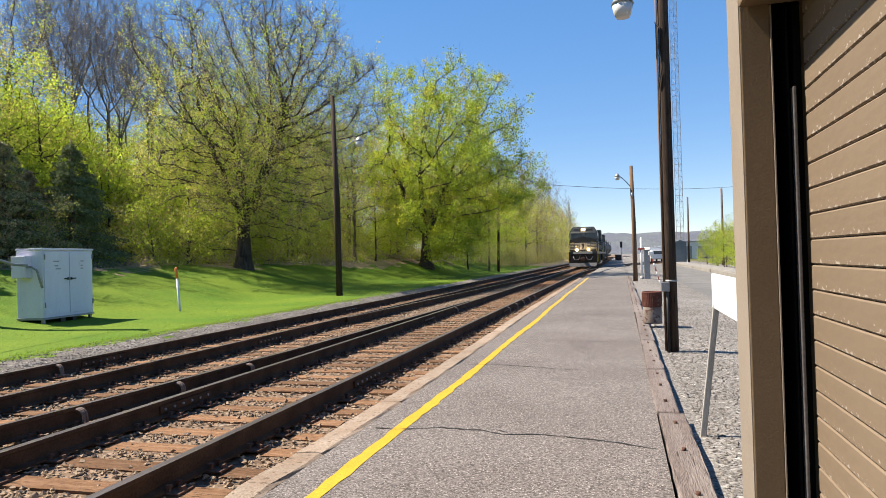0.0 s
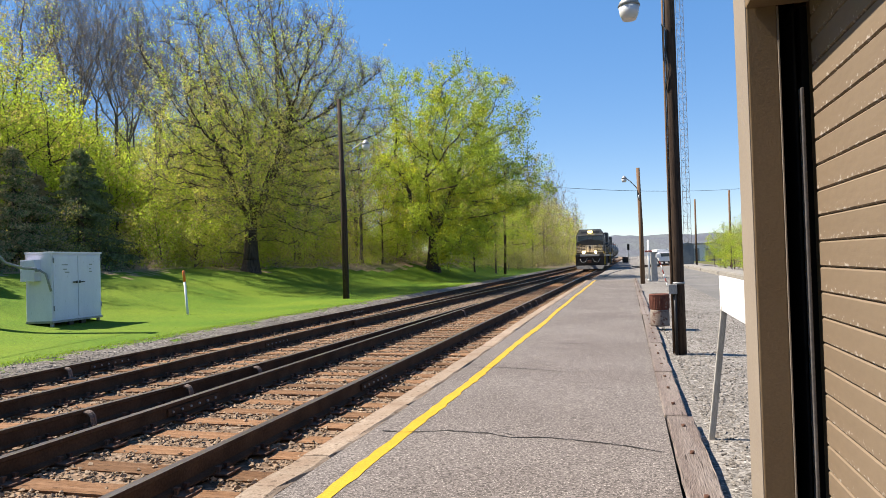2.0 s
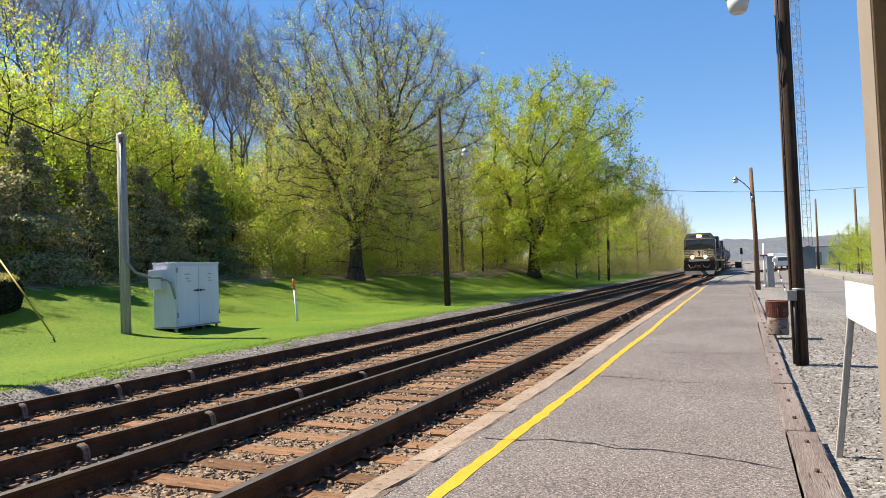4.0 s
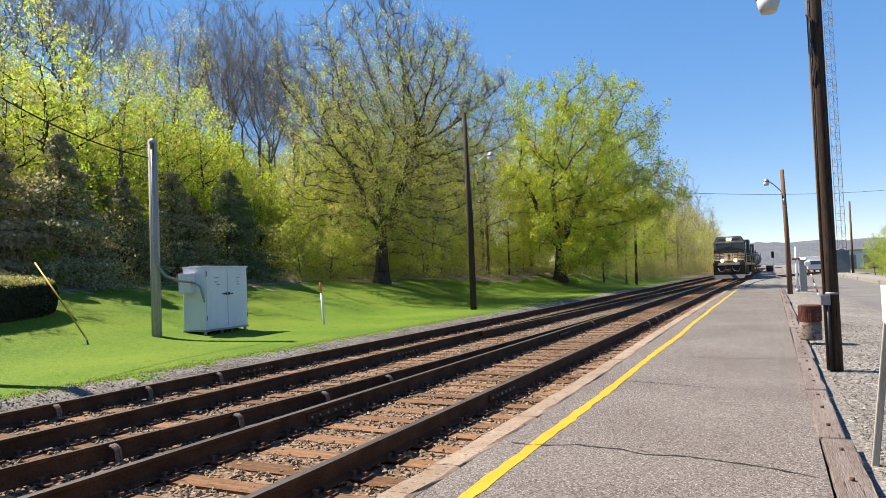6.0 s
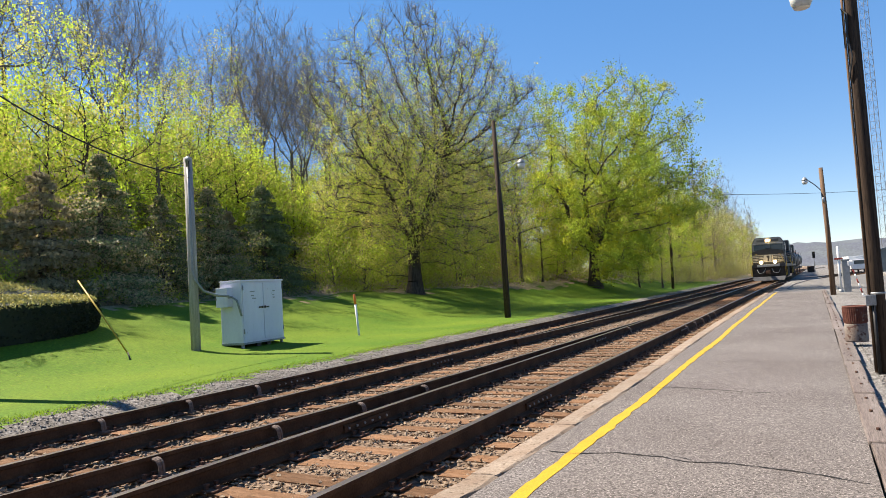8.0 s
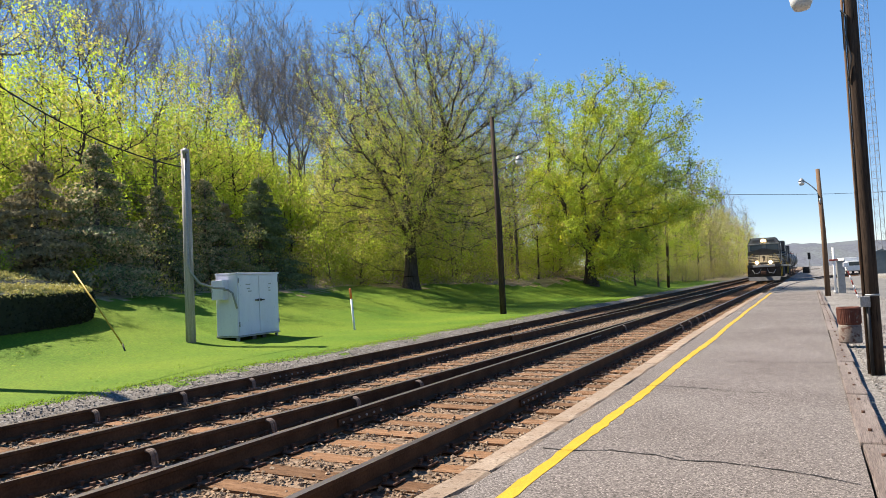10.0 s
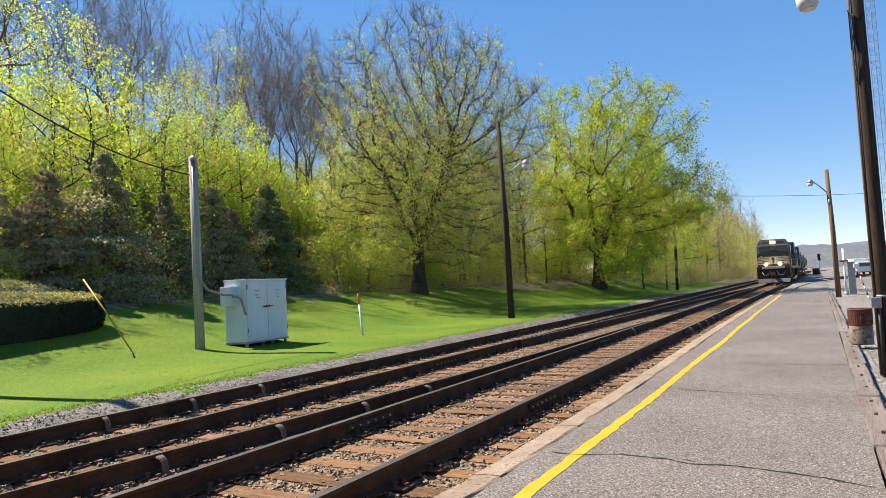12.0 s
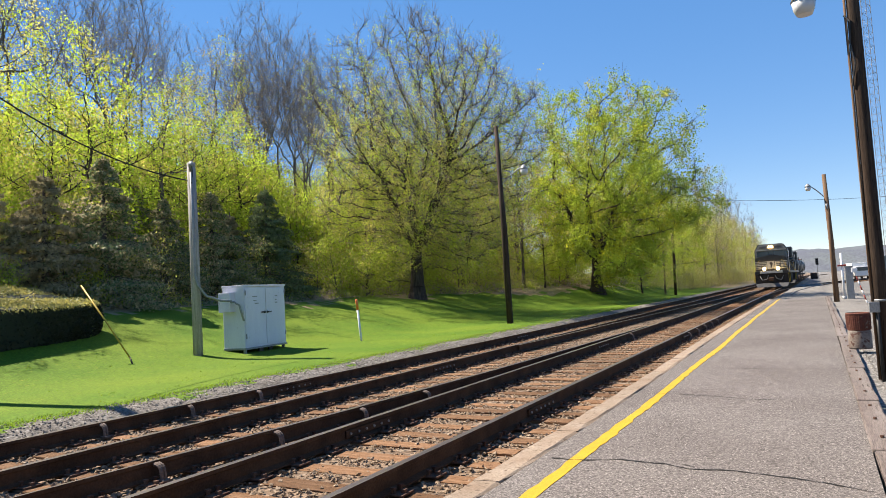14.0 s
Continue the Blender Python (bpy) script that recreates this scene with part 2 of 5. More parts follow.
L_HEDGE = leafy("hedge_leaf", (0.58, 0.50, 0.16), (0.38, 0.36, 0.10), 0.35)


# ---- building helpers ----
def mesh_of(name, verts, faces, mats, smooth=False, slots=None):
    me = bpy.data.meshes.new(name)
    me.from_pydata([tuple(v) for v in verts], [], [tuple(f) for f in faces])
    for m in mats if isinstance(mats, (list, tuple)) else [mats]:
        me.materials.append(m)
    if slots is not None:
        me.polygons.foreach_set("material_index", slots)
    if smooth:
        me.polygons.foreach_set("use_smooth", [True] * len(me.polygons))
    me.update()
    return me


def part(name, bm, material, parent=None, label=""):
    """One bmesh as one object under a thing or a part."""
    me = bpy.data.meshes.new(name)
    bm.to_mesh(me)
    bm.free()
    me.materials.append(material)
    ob = new(name, me)
    ob.parent = parent
    return tagged(ob, label)


def thing(name, at, label, category, group="", rz=0.0):
    ob = new(name)
    ob.matrix_basis = pose(*at, 0, 0, rz)
    return tagged(ob, label, category, group)


def box(bm, lo, hi, bevel=0.0, m=None):
    r = bmesh.ops.create_cube(bm, size=1.0)
    vs = r["verts"]
    c = [(p + q) / 2 for p, q in zip(lo, hi)]
    s = [q - p for p, q in zip(lo, hi)]
    for v in vs:
        v.co = Vector((c[0] + v.co.x * s[0], c[1] + v.co.y * s[1], c[2] + v.co.z * s[2]))
        if m:
            v.co = m @ v.co
    if bevel:
        es = list({e for v in vs for e in v.link_edges})
        bmesh.ops.bevel(bm, geom=es, offset=bevel, segments=2, affect="EDGES", profile=0.6)
    return bm


def tube(bm, pts, radii, sides=8, caps=True):
    """A tapered tube along points."""
    pts = [Vector(p) for p in pts]
    if not isinstance(radii, (list, tuple)):
        radii = [radii] * len(pts)
    rings = []
    for i, (p, r) in enumerate(zip(pts, radii)):
        d = (pts[min(i + 1, len(pts) - 1)] - pts[max(i - 1, 0)]).normalized()
        u = d.cross(Vector((0, 0, 1)) if abs(d.z) < 0.9 else Vector((1, 0, 0))).normalized()
        w = d.cross(u)
        rings.append([bm.verts.new(p + r * (math.cos(k * math.tau / sides) * u + math.sin(k * math.tau / sides) * w)) for k in range(sides)])
    for a0, b0 in zip(rings, rings[1:]):
        for k in range(sides):
            f = bm.faces.new((a0[k], a0[(k + 1) % sides], b0[(k + 1) % sides], b0[k]))
            f.smooth = sides > 6
    if caps:
        bm.faces.new(rings[0][::-1])
        bm.faces.new(rings[-1])
    bmesh.ops.recalc_face_normals(bm, faces=bm.faces[:])
    return bm


def prism(bm, outline, axis, a0, a1):
    """An outline of 2D points pushed along an axis (0 x, 1 y, 2 z) from a0 to a1."""
    def at(p, c):
        q = list(p)
        q.insert(axis, c)
        return q
    lo = [bm.verts.new(at(p, a0)) for p in outline]
    hi = [bm.verts.new(at(p, a1)) for p in outline]
    n = len(outline)
    for k in range(n):
        bm.faces.new((lo[k], lo[(k + 1) % n], hi[(k + 1) % n], hi[k]))
    bm.faces.new(lo[::-1])
    bm.faces.new(hi)
    bmesh.ops.recalc_face_normals(bm, faces=bm.faces[:])
    return bm


def B():
    return bmesh.new()


def smooth(a, lo, hi):
    s = np.clip((np.asarray(a, float) - lo) / (hi - lo), 0, 1)
    return s * s * (3 - 2 * s)


# ---- ground ----
def kerb_x(y):
    """The track-side edge of the platform."""
    return float(np.interp(y, (-10, 3, 9, 13, 20, 48), (-2.50, -2.475, -2.45, -2.50, -2.57, -2.60)))


def timber_x(y):
    return 0.275


def ground_z(x, y):
    x, y = np.asarray(x, float), np.asarray(y, float)
    d = -x
    far = smooth(y, 36, 54)
    rise = np.clip((d - 13.5 + 3.0 * far) / (9.5 - 3.6 * far), 0, 1)
    z = 1.6 * rise * rise * (3 - 2 * rise) * (1 - 0.7 * smooth(y, 60, 90))
    hill = np.clip(d - 24.0, 0, 60)
    z = z + 0.42 * hill * smooth(hill, 0, 8) * (1 - 0.75 * smooth(y, 60, 170)) * (1 - 0.3 * smooth(hill, 18, 60))
    bed = smooth(d, 2.2, 2.6) * (1 - smooth(d, 8.7, 9.5))
    z = z * (1 - bed) - 0.178 * bed
    plat = smooth(x, -2.6, -2.3) * (1 - smooth(x, 0.25, 0.4)) * (1 - smooth(y, 42, 44))
    z = z * (1 - plat) - 0.30 * plat
    lot = smooth(x, 0.25, 0.5)
    z = z - lot * (0.06 + 0.18 * smooth(x, 0.9, 4))
    bumps = 0.02 * np.sin(x * 0.9 + 1.3 * np.sin(y * 0.31)) * np.cos(y * 0.53 + x * 0.2)
    return z + bumps * smooth(d, 10, 16) + 0.6 * bumps * lot


def axis_steps(stops):
    out = [stops[0][0]]
    for (a0, step), (b0, _) in zip(stops, stops[1:]):
        k = max(1, round((b0 - a0) / step))
        out += [a0 + (b0 - a0) * i / k for i in range(1, k + 1)]
    return np.array(out)


def build_ground():
    xs = axis_steps(((-900, 150), (-150, 20), (-60, 2), (-30, 0.5), (-10.5, 0.12), (-8.5, 0.4), (-2.7, 0.1), (-2.2, 0.5), (0.3, 0.1), (1.0, 0.4), (9, 3), (60, 20), (150, 150), (900, 1)))
    ys = axis_steps(((-300, 60), (-60, 6), (-8, 1), (0, 0.3), (32, 0.7), (80, 3), (200, 20), (400, 200), (2000, 1)))
    gx, gy = np.meshgrid(xs, ys)
    gz = ground_z(gx, gy)
    verts = np.stack([gx, gy, gz], -1).reshape(-1, 3)
    nx, ny = len(xs), len(ys)
    i, j = np.meshgrid(np.arange(nx - 1), np.arange(ny - 1))
    q = (j * nx + i).ravel()
    faces = np.stack([q, q + 1, q + nx + 1, q + nx], 1)
    c = verts[faces].mean(1)
    x, y = c[:, 0], c[:, 1]
    rng = np.random.default_rng(4)
    wob = 0.16 * np.sin(y * 1.7) + 0.10 * np.sin(y * 4.1 + 1) + rng.normal(0, 0.10, len(x))
    edge = -9.55 - 0.004 * np.clip(y - 5, 0, 60)
    slot = np.full(len(x), 5)
    slot[(x < edge + wob) & (y < 95)] = 0                                          # lawn
    wood = -21.0 + 6.4 * smooth(y, 34, 52) + 0.5 * np.sin(y * 0.6) + rng.normal(0, 0.35, len(x))
    slot[(x < wood) | ((y >= 95) & (x < edge))] = 1                               # leaf litter
    slot[(x >= edge + wob) & (x < -8.75)] = 3                                      # shoulder
    slot[(x >= -8.75) & (x < -2.2)] = 2                                            # bed
    slot[(x >= 0.2) | ((y > 42.5) & (x > -2.4))] = 4                                 # lot
    slot[(x > 12) & (y < 300)] = 5
    slot[(x > 3.0) & (x < 6.5) & (y > 14) & (y < 140)] = 6                         # lane
    slot[(x > 4.4) & (x < 6.0) & (y > 22) & (y < 34) & (rng.random(len(x)) < 0.6)] = 5
    lawn = surf("lawn", (0.084, 0.172, 0.010), (0.136, 0.212, 0.014), 0.35, 0.9, 0.6, 25, speck=(0.165, 0.215, 0.02), speck_at=0.63, dist=0.03, grain_by=0.3, cells=30, cells_by=0.24)
    litter = surf("leaf_litter", (0.40, 0.285, 0.19), (0.26, 0.235, 0.11), 0.5, 0.95, 1.0, 8, speck=(0.42, 0.33, 0.23), speck_at=0.60, dist=0.1)
    bed = surf("bed_gravel", (0.175, 0.118, 0.08), (0.26, 0.185, 0.13), 1.2, 0.95, 0.8, 22, speck=(0.27, 0.21, 0.16), speck_at=0.6, dist=0.03, cells=26, cells_by=0.5)
    shoulder = surf("shoulder_gravel", (0.165, 0.148, 0.132), (0.23, 0.21, 0.19), 1.0, 0.95, 0.8, 30, speck=(0.32, 0.30, 0.28), speck_at=0.6, dist=0.02, cells=40, cells_by=0.5)
    lot = surf("lot_gravel", (0.185, 0.172, 0.158), (0.25, 0.235, 0.22), 0.5, 0.95, 0.8, 35, speck=(0.36, 0.345, 0.32), speck_at=0.6, dist=0.02, cells=48, cells_by=0.55)
    field = surf("rough_grass", (0.091, 0.112, 0.025), (0.154, 0.14, 0.063), 0.15, 0.95, 0.8, 10, dist=0.05)
    lane = surf("lane_asphalt", (0.161, 0.158, 0.154), (0.21, 0.203, 0.196), 0.5, 0.95, 0.4, 60)
    ob = new("ground", mesh_of("ground", verts, faces, [lawn, litter, bed, shoulder, lot, field, lane], True, slot))
    tagged(ob, "mown lawn, gravel beds and wooded slope beside the railway", "ground", kind="structure")


build_ground()


def build_hill():
    xs = np.linspace(-1500, 1700, 220)
    rows = []
    for k, (y, f) in enumerate(((1150, 0.0), (1230, 0.55), (1330, 0.85), (1450, 1.0), (1700, 0.9))):
        h = 40 + 0.008 * xs + 7 * np.sin(xs * 0.0021 + 0.6) + 4 * np.sin(xs * 0.0091 + k) + 1.6 * np.sin(xs * 0.07 + k) + 0.9 * np.sin(xs * 0.19)
        h *= 1 - 0.75 * smooth(-xs, 60, 600) * 0.3
        rows.append(np.stack([xs, np.full_like(xs, y), h * f - 2], 1))
    v = np.concatenate(rows)
    n = len(xs)
    f = [(r * n + i, r * n + i + 1, (r + 1) * n + i + 1, (r + 1) * n + i) for r in range(4) for i in range(n - 1)]
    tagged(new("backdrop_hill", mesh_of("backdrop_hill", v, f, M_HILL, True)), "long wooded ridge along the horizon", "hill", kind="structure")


build_hill()


# ---- platform ----
def ribbon(name, left, right, ys, z, thick, mat, wob=0.0, seed=1):
    """A strip between two edges given as functions of y, with a top, sides and ends."""
    rng = np.random.default_rng(seed)
    bm = B()
    rows = []
    for y in ys:
        a0, b0 = left(y) + rng.normal(0, wob), right(y) + rng.normal(0, wob)
        rows.append([bm.verts.new(p) for p in ((a0, y, z), (b0, y, z), (b0, y, z - thick), (a0, y, z - thick))])
    for r, q in zip(rows, rows[1:]):
        for k in range(4):
            bm.faces.new((r[k], r[(k + 1) % 4], q[(k + 1) % 4], q[k]))
    bm.faces.new(rows[0])
    bm.faces.new(rows[-1][::-1])
    bmesh.ops.recalc_face_normals(bm, faces=bm.faces[:])
    return part(name, bm, mat)


PLAT_END = 43.0


def line_x(y):
    return float(np.interp(y, (3, 15, 24, 45), (-1.925, -1.935, -2.01, -2.06)))


ys = list(np.arange(-8, PLAT_END + 0.1, 0.5))
platform = ribbon("platform_paving", lambda y: kerb_x(y) + 0.262, lambda y: timber_x(y) - 0.01, ys, 0.0, 0.3, M_ASPHALT)
tagged(platform, "worn grey asphalt platform paving with long cracks", "platform", kind="structure")
line = ribbon("yellow_line", lambda y: line_x(y) + 0.012 * math.sin(y * 0.9), lambda y: line_x(y) + 0.107 + 0.012 * math.sin(y * 0.9 + 0.4), list(np.arange(-8, PLAT_END, 0.16)), 0.004, 0.003, M_YELLOW, 0.007)
tagged(line, "bright yellow painted safety line on the asphalt", "painted line", kind="structure")


def crack(pts, width, seed):
    """A dark open crack as a thin jagged strip."""
    rng = np.random.default_rng(seed)
    bm = B()
    prev = None
    dense = []
    for (x0, y0), (x1, y1) in zip(pts, pts[1:]):
        k = max(2, int(abs(x1 - x0) / 0.05))
        dense += [(x0 + (x1 - x0) * i / k, y0 + (y1 - y0) * i / k) for i in range(k)]
    drift = 0.0
    for x, y in dense:
        drift = 0.8 * drift + rng.normal(0, 0.008)
        w = width * (0.4 + rng.random())
        row = [bm.verts.new((x, y + drift - w / 2, 0.0045)), bm.verts.new((x, y + drift + w / 2, 0.0045))]
        if prev:
            bm.faces.new((prev[0], row[0], row[1], prev[1]))
        prev = row
    tagged(part("pavement_crack", bm, M_CRACK), "dark jagged crack across the asphalt", "crack", "cracks in the platform", "structure")


crack(((-2.1, 5.56), (-1.9, 5.53), (-1.54, 5.66), (-1.2, 5.62), (-0.99, 5.52), (-0.66, 5.56), (-0.28, 5.47), (0.0, 5.36), (0.26, 5.24)), 0.020, 1)
crack(((-1.15, 5.68), (-1.0, 5.60), (-0.9, 5.52)), 0.012, 11)
crack(((-2.05, 9.0), (-1.67, 9.04), (-1.11, 8.88), (-0.81, 8.78), (-0.4, 8.72)), 0.018, 2)
crack(((-0.4, 8.70), (0.0, 8.75), (0.26, 8.70)), 0.006, 12)
crack(((-1.5, 11.7), (-0.9, 11.6), (-0.47, 11.58), (0.26, 11.62)), 0.016, 3)
crack(((-1.8, 16.9), (-0.4, 16.7), (0.26, 16.8)), 0.018, 4)
crack(((-1.8, 22.5), (0.26, 22.2)), 0.02, 5)
crack(((-1.8, 28.5), (0.26, 28.4)), 0.02, 6)


def build_kerb():
    rng = random.Random(5)
    kerb = thing("platform_kerb", (0, 0, 0), "pinkish weathered concrete kerb blocks along the platform edge", "kerb")
    tagged(kerb, kind="structure")
    y = -6.0
    while y < PLAT_END:
        n = rng.uniform(1.5, 2.4)
        y1 = min(y + n, PLAT_END)
        bm = B()
        k = 6
        rows = []
        for i in range(k + 1):
            yy = y + 0.008 + (y1 - y - 0.016) * i / k
            a0 = kerb_x(yy) + rng.uniform(-0.012, 0.012)
            h = rng.uniform(-0.006, 0.006)
            prof = ((a0 + 0.012, -0.36), (a0, -0.035 + h), (a0 + 0.03, 0.006 + h), (a0 + 0.235 + rng.uniform(-0.03, 0.008), 0.010 + h), (a0 + 0.252, -0.006), (a0 + 0.252, -0.36))
            rows.append([bm.verts.new((px, yy, pz)) for px, pz in prof])
        for r, q in zip(rows, rows[1:]):
            for m in range(6):
                bm.faces.new((r[m], r[(m + 1) % 6], q[(m + 1) % 6], q[m]))
        bm.faces.new(rows[0])
        bm.faces.new(rows[-1][::-1])
        bmesh.ops.recalc_face_normals(bm, faces=bm.faces[:])
        part("kerb_block", bm, M_KERB, kerb)
        y = y1


def build_timbers():
    rng = random.Random(6)
    edge = thing("timber_edging", (0, 0, 0), "row of grey weathered timber beams edging the asphalt", "edging")
    tagged(edge, kind="structure")
    y = -4.3
    while y < PLAT_END:
        n = rng.uniform(2.2, 2.9)
        bm = B()
        x0 = timber_x(y + n / 2) + rng.uniform(-0.012, 0.012)
        w, h = rng.uniform(0.20, 0.23), rng.uniform(0.004, 0.016)
        box(bm, (x0, y + 0.02, -0.26), (x0 + w, y + n - 0.02, h + 0.015), 0.014)
        bmesh.ops.subdivide_edges(bm, edges=[e for e in bm.edges if e.calc_length() > 1.5], cuts=10)
        for v in bm.verts:
            v.co += Vector((rng.uniform(-1, 1), 0, rng.uniform(-1, 1))) * 0.006
        tb = part("timber", bm, M_TIMBER, edge)
        bolt = B()
        for f in (0.2, 0.55, 0.85):
            tube(bolt, ((x0 + w * 0.5, y + n * f, h), (x0 + w * 0.5, y + n * f, h + 0.035)), 0.016, 8)
        part("spike", bolt, M_RUST, tb)
        y += n


build_kerb()
build_timbers()


# ---- railway ----
RAIL_Z = 0.04
R1, R2, R4, R5 = -3.21, -4.735, -6.80, -8.285


def bend(y):
    """The line curves gently to the right in the distance."""
    return 0.00016 * max(0.0, y - 120) ** 2


RAIL_PROFILE = ((-0.036, 0), (-0.036, -0.032), (-0.010, -0.046), (-0.010, -0.145), (-0.070, -0.165), (-0.070, -0.180), (0.070, -0.180), (0.070, -0.165), (0.010, -0.145), (0.010, -0.046), (0.036, -0.032), (0.036, 0))


def rail(parent, fx, y0, y1, taper=None):
    verts, faces, slot = [], [], []
    ys = [y0]
    while ys[-1] < y1:
        ys.append(min(y1, ys[-1] + (4.0 if ys[-1] < 60 else 10.0)))
    n = len(RAIL_PROFILE)
    for y in ys:
        for px, pz in RAIL_PROFILE:
            s = 0.35 if taper == y else 1.0
            verts.append((fx(y) + px * s, y, RAIL_Z + pz))
    for r in range(len(ys) - 1):
        for k in range(n):
            faces.append((r * n + k, r * n + (k + 1) % n, (r + 1) * n + (k + 1) % n, (r + 1) * n + k))
            slot.append(1 if k == n - 1 else 0)
    faces += [tuple(range(n - 1, -1, -1)), tuple(range((len(ys) - 1) * n, len(ys) * n))]
    slot += [0, 0]
    me = mesh_of("rail", verts, faces, [M_RAIL, M_HEAD], False, slot)
    bm = B()
    bm.from_mesh(me)
    bmesh.ops.recalc_face_normals(bm, faces=bm.faces[:])
    bm.to_mesh(me)
    bm.free()
    ob = new("rail", me)
    ob.parent = parent
    return ob


def tie_mesh(length, seed):
    rng = random.Random(seed)
    bm = box(B(), (-length / 2, -0.115, -0.17), (length / 2, 0.115, 0.0), 0.012)
    for v in bm.verts:
        v.co += Vector((rng.uniform(-0.03, 0.03), rng.uniform(-0.008, 0.008), rng.uniform(-0.008, 0.004)))
    me = bpy.data.meshes.new("tie")
    bm.to_mesh(me)
    bm.free()
    me.materials.append(M_TIE)
    return me


TIE_ROWS = {}
TIES = [tie_mesh(2.55, k) for k in range(5)]
LONG_TIES = [tie_mesh(3.5, 20 + k) for k in range(4)]


def plate_mesh():
    bm = box(B(), (-0.19, -0.09, 0.0), (0.19, 0.09, 0.018), 0.004)
    for sx in (-1, 1):
        for sy in (-0.055, 0.05):
            box(bm, (sx * 0.085 - 0.012, sy - 0.012, 0.015), (sx * 0.085 + 0.012, sy + 0.012, 0.055))
            box(bm, (sx * 0.085 - 0.020, sy - 0.018, 0.05), (sx * 0.085 + 0.020, sy + 0.018, 0.066))
        box(bm, (sx * 0.15 - 0.02, -0.02, 0.015), (sx * 0.15 + 0.02, 0.02, 0.045))
    me = bpy.data.meshes.new("tie_plate")
    bm.to_mesh(me)
    bm.free()
    me.materials.append(M_RUST)
    return me


PLATE = plate_mesh()


def brace_mesh():
    """A curved cast strap leaning against the web of a rail."""
    bm = B()
    pts = [(0.035 + 0.075 * math.sin(a), 0, -0.105 + 0.075 * math.cos(a)) for a in [k * 0.32 - 0.35 for k in range(7)]]
    for s in (-0.016, 0.016):
        tube(bm, [(x, s, z) for x, _, z in pts] + [(0.118, s, -0.185)], 0.019, 6)
    box(bm, (0.05, -0.045, -0.19), (0.17, 0.045, -0.168))
    me = bpy.data.meshes.new("rail_brace")
    bm.to_mesh(me)
    bm.free()
    me.materials.append(M_BRACE)
    return me


BRACE = brace_mesh()


def cross_x(y):
    """The crossover rail, closing in on the near track."""
    return float(np.interp(y, (2.4, 6.5, 8.9, 13.2, 22), (-5.76, -5.42, -5.26, -5.07, -4.86)))


def build_track(label, xa, xb, seed, ties, centre):
    rng = random.Random(seed)
    tr = tagged(thing("railway_track", (0, 0, 0), label, "railway track", "railway tracks"), kind="structure")
    for x in (xa, xb):
        rail(tr, lambda y, x=x: x + bend(y), -14, 330)
    y, k = -3.0, 0
    rows = []
    far_v, far_f = [], []
    while y < 240:
        y += 0.515 + rng.uniform(-0.03, 0.03)
        cx = centre + bend(y) + rng.uniform(-0.05, 0.05)
        rows.append(y)
        if y < 85:
            t = new("tie", rng.choice(ties))
            t.parent = tr
            t.matrix_basis = pose(cx, y, RAIL_Z - 0.195 + rng.uniform(-0.012, 0.006), 0, 0, rng.uniform(-1.5, 1.5) + (180 if rng.random() < 0.5 else 0))
            if y < 32:
                for x in (xa, xb):
                    p = new("tie_plate", PLATE)
                    p.parent = t
                    p.matrix_parent_inverse = t.matrix_basis.inverted()
                    p.matrix_basis = pose(x, y + rng.uniform(-0.02, 0.02), RAIL_Z - 0.192)
        else:
            b0 = len(far_v)
            for dx in (-1.27, 1.27):
                for dy in (-0.11, 0.11):
                    for dz in (-0.36, -0.195):
                        far_v.append((cx + dx, y + dy, RAIL_Z + dz))
            far_f += [tuple(b0 + i for i in f) for f in ((1, 5, 7, 3), (0, 1, 3, 2), (4, 6, 7, 5), (0, 4, 5, 1), (2, 3, 7, 6))]
    ob = new("distant_ties", mesh_of("distant_ties", far_v, far_f, M_TIE))
    ob.parent = tr
    tagged(ob, kind="stuff")
    TIE_ROWS[seed] = np.array(rows)
    return tr


track_a = build_track("rusty rails on brown wooden ties beside the platform", R1, R2, 1, TIES, (R1 + R2) / 2)
track_b = build_track("second rusty track beside the lawn", R4, R5, 2, TIES, (R4 + R5) / 2)
turnout = tagged(thing("turnout_rail", (0, 0, 0), "rusty crossover rail with curved braces between the tracks", "rail"), kind="structure")
rail(turnout, cross_x, 3.0, 22.0, 3.0)
rail(turnout, lambda y: R4 + 0.10 + 0.036 * (y - 16), 16.0, 68.0)
rng = random.Random(8)
for k in range(30):
    y = 2.0 + k * 0.515
    t = new("tie", LONG_TIES[k % 4])
    t.parent = turnout
    t.matrix_basis = pose(-5.85 + rng.uniform(-0.05, 0.05), y + 0.2, RAIL_Z - 0.205, 0, 0, rng.uniform(-1, 1)) @ Matrix.Diagonal((0.36, 1, 1, 1))
    p = new("tie_plate", PLATE)
    p.parent = turnout
    p.matrix_basis = pose(cross_x(y + 0.2), y + 0.2, RAIL_Z - 0.195)
for k in range(4):
    b = new("rail_brace", BRACE)
    b.parent = turnout
    b.matrix_basis = pose(cross_x(4.36 + k * 1.47) + 0.01, 4.36 + k * 1.47, RAIL_Z)
for k in range(5):
    b = new("rail_brace", BRACE)
    b.parent = track_b
    b.matrix_basis = pose(R5 + 0.01, 2.85 + k * 1.40, RAIL_Z)
for k in range(5):
    for parent, x, y in ((track_b, R4 + 0.01, 18.1 + k * 1.75), (track_a, R1 + 0.01, 19.2 + k * 1.45)):
        b = new("rail_brace", BRACE)
        b.parent = parent
        b.matrix_basis = pose(x, y, RAIL_Z)
b = new("rail_brace", BRACE)
b.parent = track_a
b.matrix_basis = pose(R2 + 0.01, 19.2, RAIL_Z)


